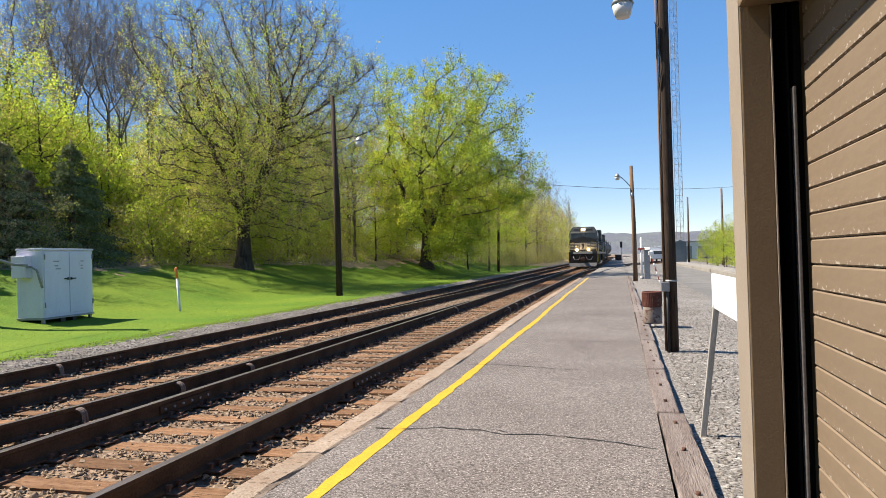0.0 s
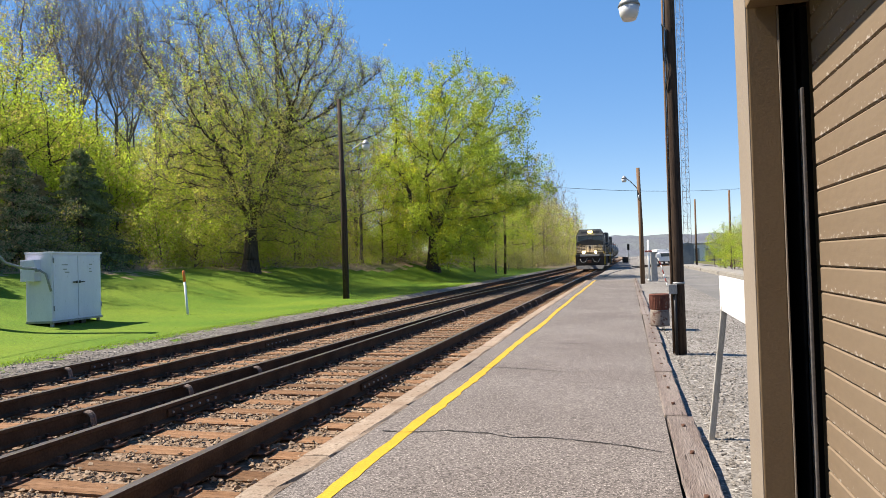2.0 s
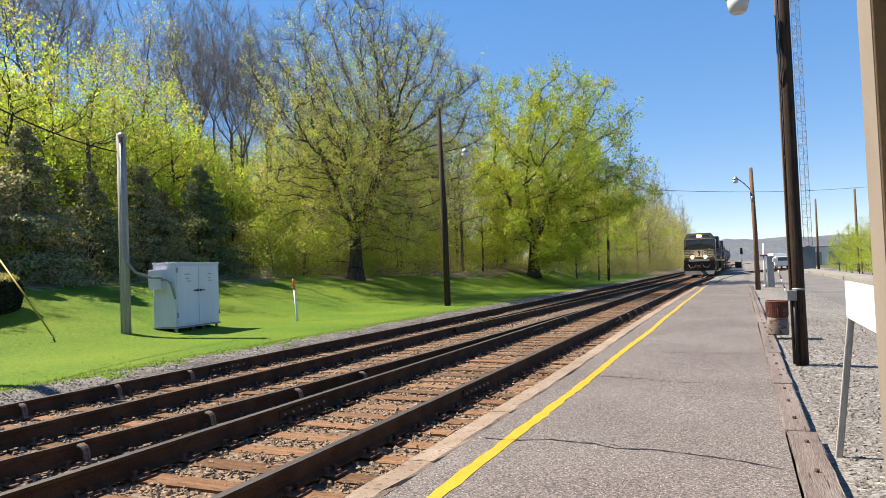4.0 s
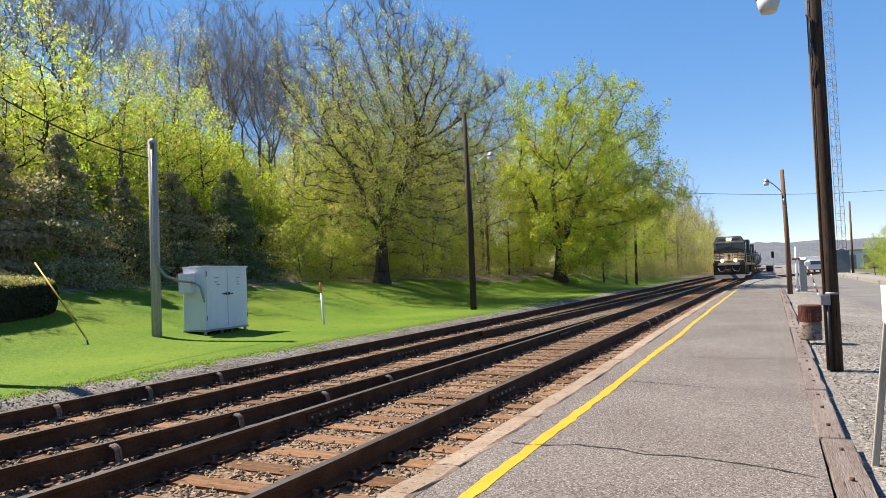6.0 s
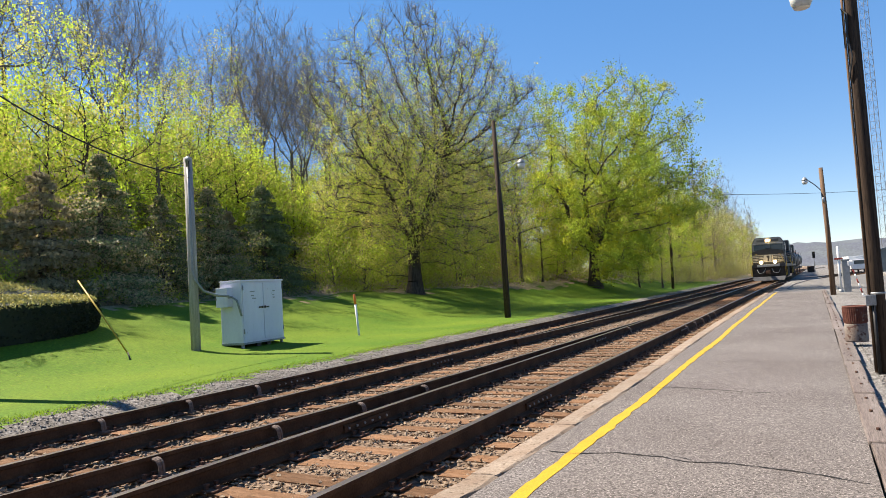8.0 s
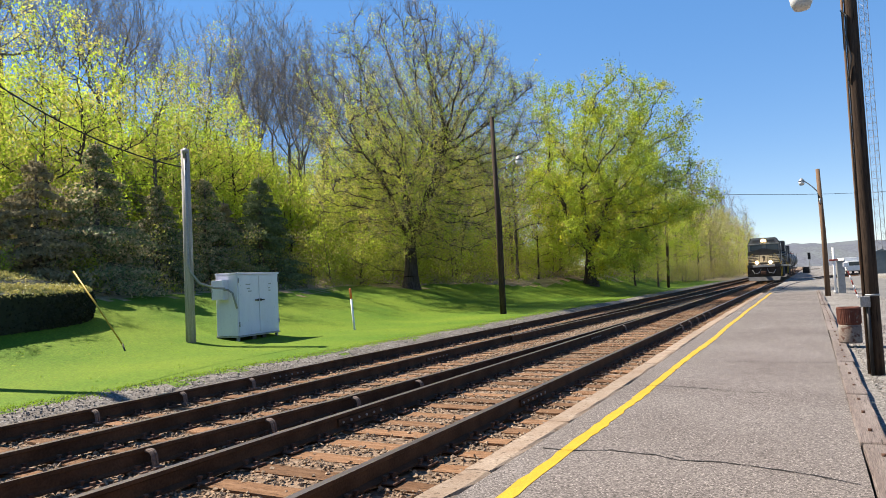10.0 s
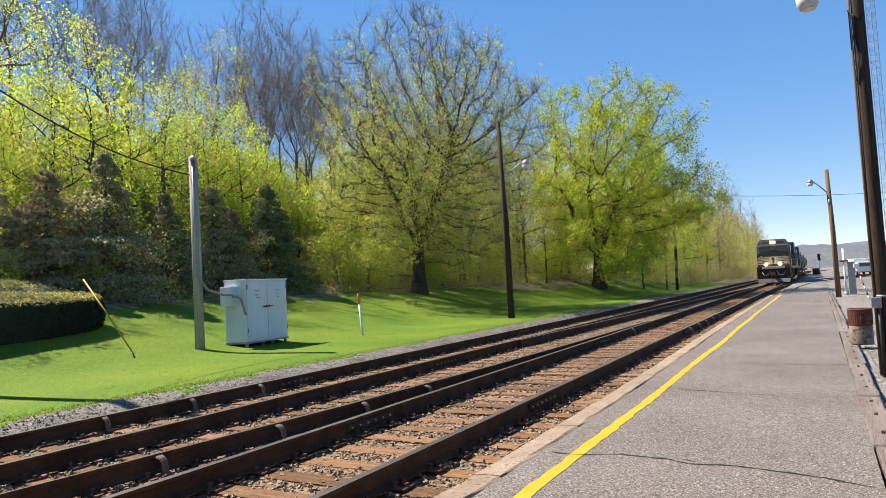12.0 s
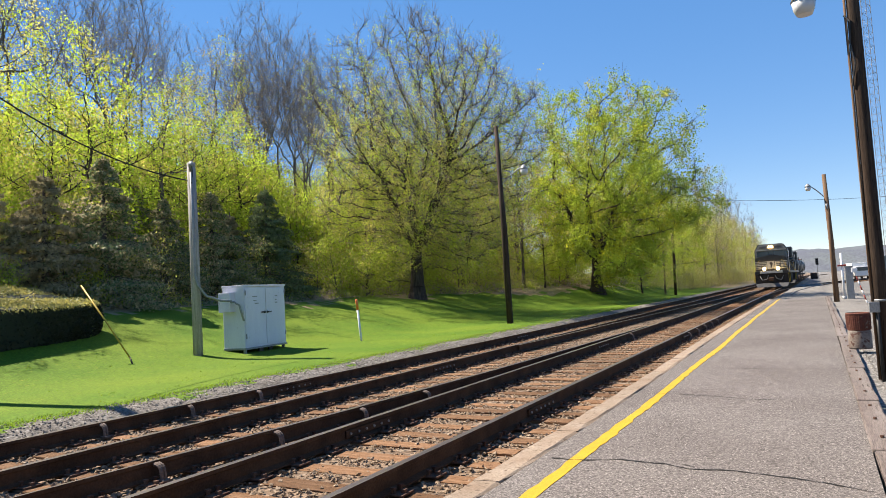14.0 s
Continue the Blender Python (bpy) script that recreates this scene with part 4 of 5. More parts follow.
def yard_things():
    slab = thing("loading_slab", (0, 0, 0), "long low concrete loading slab edging the lane", "slab")
    part("slab", box(B(), (6.95, 44, -0.45), (8.4, 99, 0.05), 0.03), M_SLAB, slab)
    for k in range(4):
        part("slab_edge", box(B(), (6.75, 44 + k * 13.5, -0.45), (6.94, 57 + k * 13.5, 0.0), 0.02), M_SLAB, slab)
    tr = thing("box_truck", (6.2, 132, -0.24), "white delivery truck parked by the lane", "truck", rz=8)
    part("cargo_box", box(B(), (-1.1, 0, 0.9), (1.1, 5.5, 2.7), 0.05), M_WHITE, tr)
    cab_ = part("cab", box(B(), (-1.0, -1.7, 0.5), (1.0, -0.05, 2.1), 0.12), M_WHITE, tr)
    part("windscreen", box(B(), (-0.9, -1.72, 1.35), (0.9, -1.69, 1.95)), M_GLASS, cab_)
    part("chassis", box(B(), (-0.9, -1.5, 0.4), (0.9, 5.3, 0.89)), M_DARKMETAL, tr)
    for x in (-1.0, 0.8):
        for y in (-0.9, 4.0):
            part("wheel", tube(B(), ((x, y, 0.42), (x + 0.2, y, 0.42)), 0.42, 16), M_BLACK, tr)
    sh = thing("steel_shed", (7.9, 100, -0.24), "blue-grey corrugated steel shed", "shed")
    part("wall", box(B(), (-0.8, 0, -0.1), (0.9, 5, 3.0), 0.02), M_SHED, sh)
    part("roof", prism(B(), ((-0.9, 3.0), (1.0, 3.0), (0.05, 3.3)), 1, -0.1, 5.1), M_SHED, sh)
    w = thing("white_warehouse", (17.5, 165, -0.24), "low white warehouse with a flat roof", "warehouse")
    part("wall", box(B(), (-5.5, 0, 0), (12, 14, 3.8), 0.05), M_WHITE, w)
    part("roof", box(B(), (-5.8, -0.3, 3.8), (12.3, 14.3, 4.1), 0.03), M_GALV, w)
    for k in range(4):
        part("door", box(B(), (-4.5 + k * 4, -0.04, 0), (-1.8 + k * 4, 0.02, 2.9)), M_GALV, w)
    for x, y, h, name in ((11.5, 85, 9.0, "utility_pole"), (9.2, 101, 9.4, "utility_pole")):
        u = thing(name, (x, y, -0.3), "wooden utility pole behind the shrubs", "utility pole", "poles along the lane")
        part("pole", tube(B(), ((0, 0, 0), (0.05, 0, h)), [0.15, 0.11], 10), M_POLE_TAN, u)
    for x, y in ((0.1, 165), (-10.1, 190)):
        s = thing("railway_signal", (x, y, -0.2), "dark railway signal head on a slim post", "signal", "signals beside the line")
        part("post", tube(B(), ((0, 0, 0), (0, 0, 4.0)), 0.07, 8), M_GALV, s)
        part("backplate", box(B(), (-0.28, -0.1, 3.0), (0.28, 0.1, 4.4), 0.05), M_DARKMETAL, s)
        for k in range(3):
            part("hood", tube(B(), ((0, -0.35, 3.25 + k * 0.45), (0, -0.1, 3.25 + k * 0.45)), 0.12, 10), M_BLACK, s)
    c = thing("relay_case", (-0.6, 150, -0.2), "dark relay case beside the line", "cabinet")
    part("body", box(B(), (-0.6, 0, 0), (0.6, 1, 1.4), 0.04), M_LOCO_DIRT, c)
    part("leg", box(B(), (-0.5, 0.2, -0.1), (-0.3, 0.8, 0.0)), M_DARKMETAL, c)


litter_bin()
name_board()
crossing_gate()
lattice_tower()
yard_things()


# ---- the train ----
def locomotive(at, label, lit):
    t = thing("locomotive", at, label, "locomotive", "locomotives of the train")
    W = 1.5
    plow = B()
    prism(plow, ((-1.36, 0.12), (-1.5, 0.5), (1.5, 0.5), (1.36, 0.12)), 1, -0.35, -0.10)
    for v in plow.verts:
        if v.co.z < 0.3:
            v.co.y -= 0.25
    part("plow", plow, M_TANK, t, "dirty grey snow plow")
    part("pilot", box(B(), (-1.5, -0.12, 0.5), (1.5, 0.25, 1.45), 0.03), M_LOCO_DIRT, t)
    cp = part("coupler", box(B(), (-0.14, -0.85, 0.78), (0.14, -0.1, 1.02), 0.03), M_RUST, t)
    part("knuckle", box(B(), (-0.22, -1.0, 0.74), (0.2, -0.78, 1.08), 0.06), M_RUST, cp)
    for s in (-1, 1):
        part("air_hose", tube(B(), ((s * 0.28, -0.13, 1.3), (s * 0.45, -0.3, 0.9), (s * 0.85, -0.3, 0.82), (s * 1.05, -0.14, 1.2)), 0.03, 8), M_GALV, t)
        for k in range(4):
            part("step", box(B(), (s * 1.2 - 0.22, 0.05, 0.30 + k * 0.35), (s * 1.2 + 0.30 * (s > 0) + 0.22 * (s < 0), 0.45, 0.34 + k * 0.35)), M_LOCO_DIRT, t)
    part("deck", box(B(), (-1.52, -0.15, 1.45), (1.52, 21.6, 1.72), 0.02), M_LOCO, t)
    part("anticlimber", box(B(), (-1.0, -0.3, 1.47), (1.0, -0.15, 1.70), 0.02), M_STRIPE, t)
    nose = B()
    prism(nose, ((-1.45, 1.72), (1.45, 1.72), (1.45, 3.02), (0.0, 3.36), (-1.45, 3.02)), 1, 0.45, 1.88)
    bmesh.ops.bevel(nose, geom=nose.edges[:], offset=0.06, segments=2, affect="EDGES")
    nz = part("nose", nose, M_LOCO, t)
    part("nose_band", box(B(), (-1.43, 0.437, 1.93), (1.43, 0.449, 2.66)), M_STRIPE, nz, "white band across the nose")
    for k in range(4):
        z = 2.02 + k * 0.165
        for x0, x1 in ((-1.43, -0.46), (0.46, 1.43)):
            part("stripe", box(B(), (x0, 0.429, z), (x1, 0.4365, z + 0.07)), M_LOCO, nz)
    part("crest_panel", prism(B(), ((-0.30, 1.95), (0.30, 1.95), (0.42, 2.68), (-0.42, 2.68)), 1, 0.431, 0.4365), M_STRIPE, nz, "white panel with a dark crest shape")
    part("crest", prism(B(), ((-0.08, 2.0), (0.05, 2.05), (0.16, 2.45), (0.02, 2.62), (-0.16, 2.5), (-0.04, 2.3)), 1, 0.424, 0.433), M_LOCO, nz)
    cab_ = B()
    prism(cab_, ((-1.52, 1.72), (1.52, 1.72), (1.52, 3.85), (1.15, 4.45), (-1.15, 4.45), (-1.52, 3.85)), 1, 1.9, 4.6)
    bmesh.ops.bevel(cab_, geom=cab_.edges[:], offset=0.05, segments=2, affect="EDGES")
    cb = part("cab", cab_, M_LOCO, t)
    part("cab_front", prism(B(), ((-1.46, 3.05), (1.46, 3.05), (1.46, 3.84), (1.1, 4.4), (-1.1, 4.4), (-1.46, 3.84)), 1, 1.84, 1.9), M_CABFRONT, cb, "dirty grey cab front")
    part("visor", box(B(), (-1.4, 1.70, 3.80), (1.4, 1.86, 3.86), 0.01), M_STRIPE, cb)
    for s in (-1, 1):
        part("window", box(B(), (s * 0.76 - 0.56, 1.80, 3.18), (s * 0.76 + 0.56, 1.845, 3.72), 0.02), M_GLASS, cb)
        part("number_board", box(B(), (s * 0.66 - 0.36, 1.78, 4.02), (s * 0.66 + 0.36, 1.845, 4.26), 0.02), M_TANK, cb)
        part("side_window", box(B(), (s * 1.515 - 0.02, 2.5, 3.1), (s * 1.515 + 0.02, 4.0, 3.75), 0.01), M_GLASS, cb)
        part("ditch_light", tube(B(), ((s * 0.62, -0.22, 1.92), (s * 0.62, -0.05, 1.92)), [0.15, 0.12], 14), M_LAMP_ON if lit else M_GLASS, t)
        part("headlight", tube(B(), ((s * 0.12, 1.74, 4.15), (s * 0.12, 1.85, 4.15)), [0.10, 0.09], 12), M_LAMP_ON if lit else M_GLASS, cb)
        rl = B()
        tube(rl, ((s * 0.95, -0.1, 2.75), (s * 1.1, -0.1, 2.72), (s * 1.38, -0.1, 2.1), (s * 1.5, -0.1, 1.7), (s * 1.52, -0.1, 0.55)), 0.025, 6)
        tube(rl, ((s * 1.60, 0.15, 2.0), (s * 1.62, 0.15, 0.6)), 0.025, 6)
        part("handrail", rl, M_SAFETY, t, "yellow handrail")
        for x in (0.35, 0.85):
            part("stanchion", tube(B(), ((s * x, -0.1, 1.7), (s * x, -0.1, 2.65)), 0.025, 6), M_LOCO, t)
        for y in (5.5, 8.5, 11.5, 14.5, 17.5, 20.5):
            part("stanchion", tube(B(), ((s * 1.48, y, 1.7), (s * 1.48, y, 2.75)), 0.02, 6), M_SAFETY if y > 20 else M_LOCO, t)
        part("side_rail", tube(B(), ((s * 1.48, 4.7, 2.75), (s * 1.48, 20.5, 2.75)), 0.02, 6), M_LOCO, t)
        part("fuel_tank_side", box(B(), (s * 1.0 - 0.45, 8.2, 0.35), (s * 1.0 + 0.45, 14.0, 1.44), 0.08), M_LOCO_DIRT, t)
        for y in (2.6, 17.0):
            tk = part("truck_frame", box(B(), (s * 1.1 - 0.09, y - 1.9, 0.45), (s * 1.1 + 0.09, y + 1.9, 0.95), 0.05), M_LOCO_DIRT, t)
            for k in (-1.6, 0, 1.6):
                part("wheel", tube(B(), ((s * 0.70, y + k, 0.53), (s * 0.84, y + k, 0.53)), 0.53, 18), M_RUST, tk)
    hood = B()
    prism(hood, ((-0.95, 1.72), (0.95, 1.72), (0.95, 4.0), (0.7, 4.35), (-0.7, 4.35), (-0.95, 4.0)), 1, 4.6, 20.6)
    part("hood", hood, M_LOCO, t)
    part("radiator", box(B(), (-1.5, 16.5, 3.3), (1.5, 20.4, 4.55), 0.1), M_LOCO, t)
    part("exhaust", box(B(), (-0.4, 10, 4.35), (0.4, 11.5, 4.65), 0.05), M_LOCO_DIRT, t)
    for k in range(7):
        part("louvre", box(B(), (0.95, 5.2 + k * 1.5, 2.0), (0.99, 6.3 + k * 1.5, 3.6), 0.01), M_LOCO, t)
    return t


def tank_car(at, rz):
    t = thing("tank_car", at, "dark grey railway tank car coupled behind the locomotives", "tank car", "cars of the train", rz)
    bm = tube(B(), ((0, 0.8, 2.65), (0, 1.1, 2.65), (0, 14.9, 2.65), (0, 15.2, 2.65)), [0.9, 1.42, 1.42, 0.9], 24)
    tk = part("tank", bm, M_TANK, t)
    part("dome", tube(B(), ((0, 8, 3.95), (0, 8, 4.45)), 0.45, 14), M_TANK, tk)
    part("walkway", box(B(), (-0.9, 6.8, 4.0), (0.9, 9.2, 4.08), 0.01), M_RED, t)
    part("frame", box(B(), (-1.2, -0.2, 0.9), (1.2, 16.2, 1.25), 0.03), M_LOCO_DIRT, t)
    for s in (-1, 1):
        part("ladder", box(B(), (s * 1.42 - 0.03, 7.7, 1.2), (s * 1.42 + 0.03, 8.2, 4.0)), M_LOCO, t)
        for y in (1.0, 2.8, 13.2, 15.0):
            part("wheel", tube(B(), ((s * 0.70, y, 0.43), (s * 0.84, y, 0.43)), 0.43, 16), M_RUST, t)
    return t


TRAIN_Y, TRAIN_X = 75.0, (R1 + R2) / 2
locomotive((TRAIN_X, TRAIN_Y, RAIL_Z), "black diesel locomotive with white nose stripes and lit headlights", True)
locomotive((TRAIN_X + bend(TRAIN_Y + 33), TRAIN_Y + 22.4, RAIL_Z), "second black diesel locomotive coupled behind the first", False)
for k in range(3):
    y = TRAIN_Y + 45.6 + k * 17
    tank_car((TRAIN_X + bend(y), y, RAIL_Z), -math.degrees(math.atan(0.00032 * max(0.0, y + 8 - 120))))


# ---- hedge ----
def leaf_quads(c, size, rng, flat=0.0):
    """Pointed four-cornered leaves at the centres c, turned every way."""
    n = len(c)
    d = rng.normal(0, 1, (n, 3))
    d[:, 2] *= 1 - flat
    d /= np.linalg.norm(d, axis=1, keepdims=True) + 1e-9
    e = np.cross(d, rng.normal(0, 1, (n, 3)))
    e /= np.linalg.norm(e, axis=1, keepdims=True) + 1e-9
    s = size * rng.uniform(0.6, 1.35, (n, 1))
    v = np.stack([c - d * s, c + e * s * 0.55, c + d * s, c - e * s * 0.55], 1)
    f = np.arange(4 * n).reshape(n, 4)
    return v.reshape(-1, 3), f


def leaf_tris(c, size, rng, hang=0.4):
    """Small pointed leaves, one triangle each; hang: young leaves hang, their faces turned to the side."""
    n = len(c)
    up = rng.normal(0, 1, (n, 3)) * np.array([1, 1, hang])
    up /= np.linalg.norm(up, axis=1, keepdims=True) + 1e-9
    d = np.cross(up, rng.normal(0, 1, (n, 3)))
    d /= np.linalg.norm(d, axis=1, keepdims=True) + 1e-9
    e = np.cross(d, up)
    s = size * rng.uniform(0.6, 1.35, (n, 1))
    v = np.stack([c - d * s, c + e * s * 0.75, c + d * s * 0.9 - e * s * 0.35], 1)
    return v.reshape(-1, 3), np.arange(3 * n).reshape(n, 3)


def fast_mesh(name, v, f, mats, slots=None, smooth_it=False):
    me = bpy.data.meshes.new(name)
    n, k = f.shape
    me.vertices.add(len(v))
    me.vertices.foreach_set("co", np.asarray(v, np.float32).ravel())
    me.loops.add(n * k)
    me.loops.foreach_set("vertex_index", np.asarray(f, np.int32).ravel())
    me.polygons.add(n)
    me.polygons.foreach_set("loop_start", np.arange(0, n * k, k, dtype=np.int32))
    me.polygons.foreach_set("loop_total", np.full(n, k, dtype=np.int32))
    for m in mats:
        me.materials.append(m)
    if slots is not None:
        me.polygons.foreach_set("material_index", np.asarray(slots, np.int32))
    if smooth_it:
        me.polygons.foreach_set("use_smooth", np.ones(n, bool))
    me.update(calc_edges=True)
    return me


def build_hedge():
    rng = np.random.default_rng(31)
    t = thing("clipped_hedge", (-19.1, 7.7, 0.50), "wide clipped hedge with a brownish flat top on the lawn", "hedge", rz=10)
    n = 34000
    hx, hy, h = 1.9, 5.2, 1.16
    u = rng.uniform(-1, 1, (n, 2))
    side = rng.random(n) < 0.55
    ang = rng.uniform(0, math.tau, n)
    ex = np.sign(np.cos(ang)) * np.abs(np.cos(ang)) ** 0.35
    ey = np.sign(np.sin(ang)) * np.abs(np.sin(ang)) ** 0.35
    z = np.where(side, rng.uniform(-0.2, h, n), h + rng.normal(0, 0.02, n))
    k = np.where(side, 1.0, np.sqrt(rng.random(n)))
    depth = 1 - 0.03 * rng.random(n)
    bulge = 0.93 + 0.07 * np.sin(np.clip(z / h, 0, 1) * math.pi * 0.8)
    px = hx * ex * k * depth * bulge
    c = np.stack([px, hy * ey * k * depth * bulge, z * (1 + 0.17 * (hx - px)) + 0.03 * np.sin(ex * 3 + ey * 5)], 1)
    v, f = leaf_quads(c, 0.04, rng)
    # sides below the top take the blackened leaf, painting their shade
    ob = new("foliage", fast_mesh("foliage", v, f, [L_HEDGE, L_HEDGE_SHADE], np.where(side & (z < h * 0.93), 1, 0)))
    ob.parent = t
    # added near-black slab that stands in for the shade between the leaves
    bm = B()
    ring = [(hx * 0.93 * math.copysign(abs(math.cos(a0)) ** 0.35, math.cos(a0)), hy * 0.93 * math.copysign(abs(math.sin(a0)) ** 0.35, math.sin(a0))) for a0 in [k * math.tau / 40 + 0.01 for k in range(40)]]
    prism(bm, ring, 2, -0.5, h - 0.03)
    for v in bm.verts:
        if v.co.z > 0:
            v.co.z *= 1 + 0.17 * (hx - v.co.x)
    part("core", bm, L_HEDGE_SHADE, t)


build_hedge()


# ---- trees ----
def tube_batch(p0, p1, r0, r1, sides):
    d = p1 - p0
    d = d / (np.linalg.norm(d, axis=1, keepdims=True) + 1e-9)
    ref = np.where(np.abs(d[:, 2:3]) < 0.9, np.array([[0, 0, 1.0]]), np.array([[1.0, 0, 0]]))
    u = np.cross(d, ref)
    u /= np.linalg.norm(u, axis=1, keepdims=True) + 1e-9
    w = np.cross(d, u)
    a0 = np.arange(sides) * math.tau / sides
    ring = np.cos(a0)[None, :, None] * u[:, None] + np.sin(a0)[None, :, None] * w[:, None]
    v = np.concatenate([p0[:, None] + ring * r0[:, None, None], p1[:, None] + ring * r1[:, None, None]], 1)
    k = np.arange(sides)
    q = np.stack([k, (k + 1) % sides, sides + (k + 1) % sides, sides + k], 1)
    f = q[None] + (2 * sides * np.arange(len(p0)))[:, None, None]
    return v.reshape(-1, 3), f.reshape(-1, 4)


def grow(rng, height, trunk_r, limbs, counts, spread, first=0.25, up=0.25, lean=0.0, bend_by=0.16, fork=0.5, stem=0.8):
    """A branching skeleton: segments (start, end, radii, level) and the tips of its twigs."""
    segs, tips = [], []

    def branch(p, d, length, r, level):
        n = (6, 4, 3, 2, 2)[level]
        pts = [(p.copy(), r)]
        for k in range(n):
            d = (d + Vector((rng.gauss(0, 1), rng.gauss(0, 1), rng.gauss(0, 1) + up * (1.0 if level else 0.5))) * bend_by * (0.4 if level == 0 else 1.0)).normalized()
            q = p + d * (length / n)
            r1 = r * (1 - (0.62 if level == 0 else 0.75) / n * (1 + 0.3 * k / n))
            segs.append((p, q, r, r1, level))
            p, r = q, r1
            pts.append((p, r, d.copy()))
        if level >= len(counts):
            tips.extend((pts[i][0], level) for i in range(1, len(pts)))
            return
        m = counts[level]
        for k in range(m):
            s = first + (1 - first) * (k + rng.random() * 0.8) / m if level == 0 else 0.2 + 0.8 * (k + rng.random()) / m
            i = min(n, max(1, int(s * n + 0.5)))
            q, rr, dd = pts[i]
            side = dd.cross(Vector((rng.gauss(0, 1), rng.gauss(0, 1), rng.gauss(0, 1)))).normalized()
            if level == 0:
                a0 = k * 2.4 + rng.uniform(-0.5, 0.5)
                side = Vector((math.cos(a0), math.sin(a0), 0))
            ang = spread * (1.15 - 0.55 * s) if level == 0 else rng.uniform(0.45, 1.0)
            nd = (dd * math.cos(ang) + side * math.sin(ang) + Vector((0, 0, up * 0.5))).normalized()
            nl = height * limbs * (1.1 - 0.55 * s) * rng.uniform(0.8, 1.15) if level == 0 else length * rng.uniform(0.42, 0.68) * (1.1 - 0.4 * s)
            branch(q, nd, nl, min(rr * 0.72, r_of(level, trunk_r) * rng.uniform(0.8, 1.1)), level + 1)

    def r_of(level, tr):
        return tr * (fork, 0.22, 0.085, 0.04, 0.03)[level]

    branch(Vector((0, 0, -0.3)), Vector((lean, 0, 1)).normalized(), height * stem, trunk_r, 0)
    return segs, tips


def skeleton_mesh(name, segs, mat, min_r=0.008):
    vs, fs, off = [], [], 0
    lv = np.array([s[4] for s in segs])
    p0 = np.array([s[0][:] for s in segs])
    p1 = np.array([s[1][:] for s in segs])
    r0 = np.maximum([s[2] for s in segs], min_r)
    r1 = np.maximum([s[3] for s in segs], min_r * 0.7)
    flare = (lv == 0) & (p0[:, 2] < 0.3)
    r0 = np.where(flare, r0 * 1.5, r0)
    for sides, pick in ((9, lv == 0), (5, lv == 1), (3, lv > 1)):
        if pick.any():
            v, f = tube_batch(p0[pick], p1[pick], r0[pick], r1[pick], sides)
            vs.append(v)
            fs.append(f + off)
            off += len(v)
    return fast_mesh(name, np.concatenate(vs), np.concatenate(fs), [mat], None, True)


def crown_mesh(name, tips, rng, per_tip, size, jitter, mats, weights):
    t = np.array([p[:] for p, _ in tips])
    n = int(len(t) * per_tip)
    c = t[rng.integers(0, len(t), n)] + rng.normal(0, jitter, (n, 3))
    v, f = leaf_tris(c, size, rng)
    return fast_mesh(name, v, f, mats, rng.choice(len(mats), n, p=weights))


def make_tree(name, label, seed, height, trunk_r, limbs, counts, spread, per_tip, leaf, jitter, mats, weights, bark=None, group="", category="tree", **kw):
    rng, nrng = random.Random(seed), np.random.default_rng(seed)
    segs, tips = grow(rng, height, trunk_r, limbs, counts, spread, **kw)
    t = thing(name, (0, 0, 0), label, category, group)
    a0 = new("trunk", skeleton_mesh("trunk", segs, bark or M_BARK))
    a0.parent = t
    if per_tip:
        b0 = new("crown", crown_mesh("crown", tips, nrng, per_tip, leaf, jitter, mats, weights))
        b0.parent = t
    return t


def stand(t, x, y, rz=0.0, s=1.0, sink=0.1):
    t.scale = (s, s, s)
    t.matrix_basis = pose(x, y, float(ground_z(x, y)) - sink, 0, 0, rz) @ Matrix.Diagonal((s, s, s, 1))


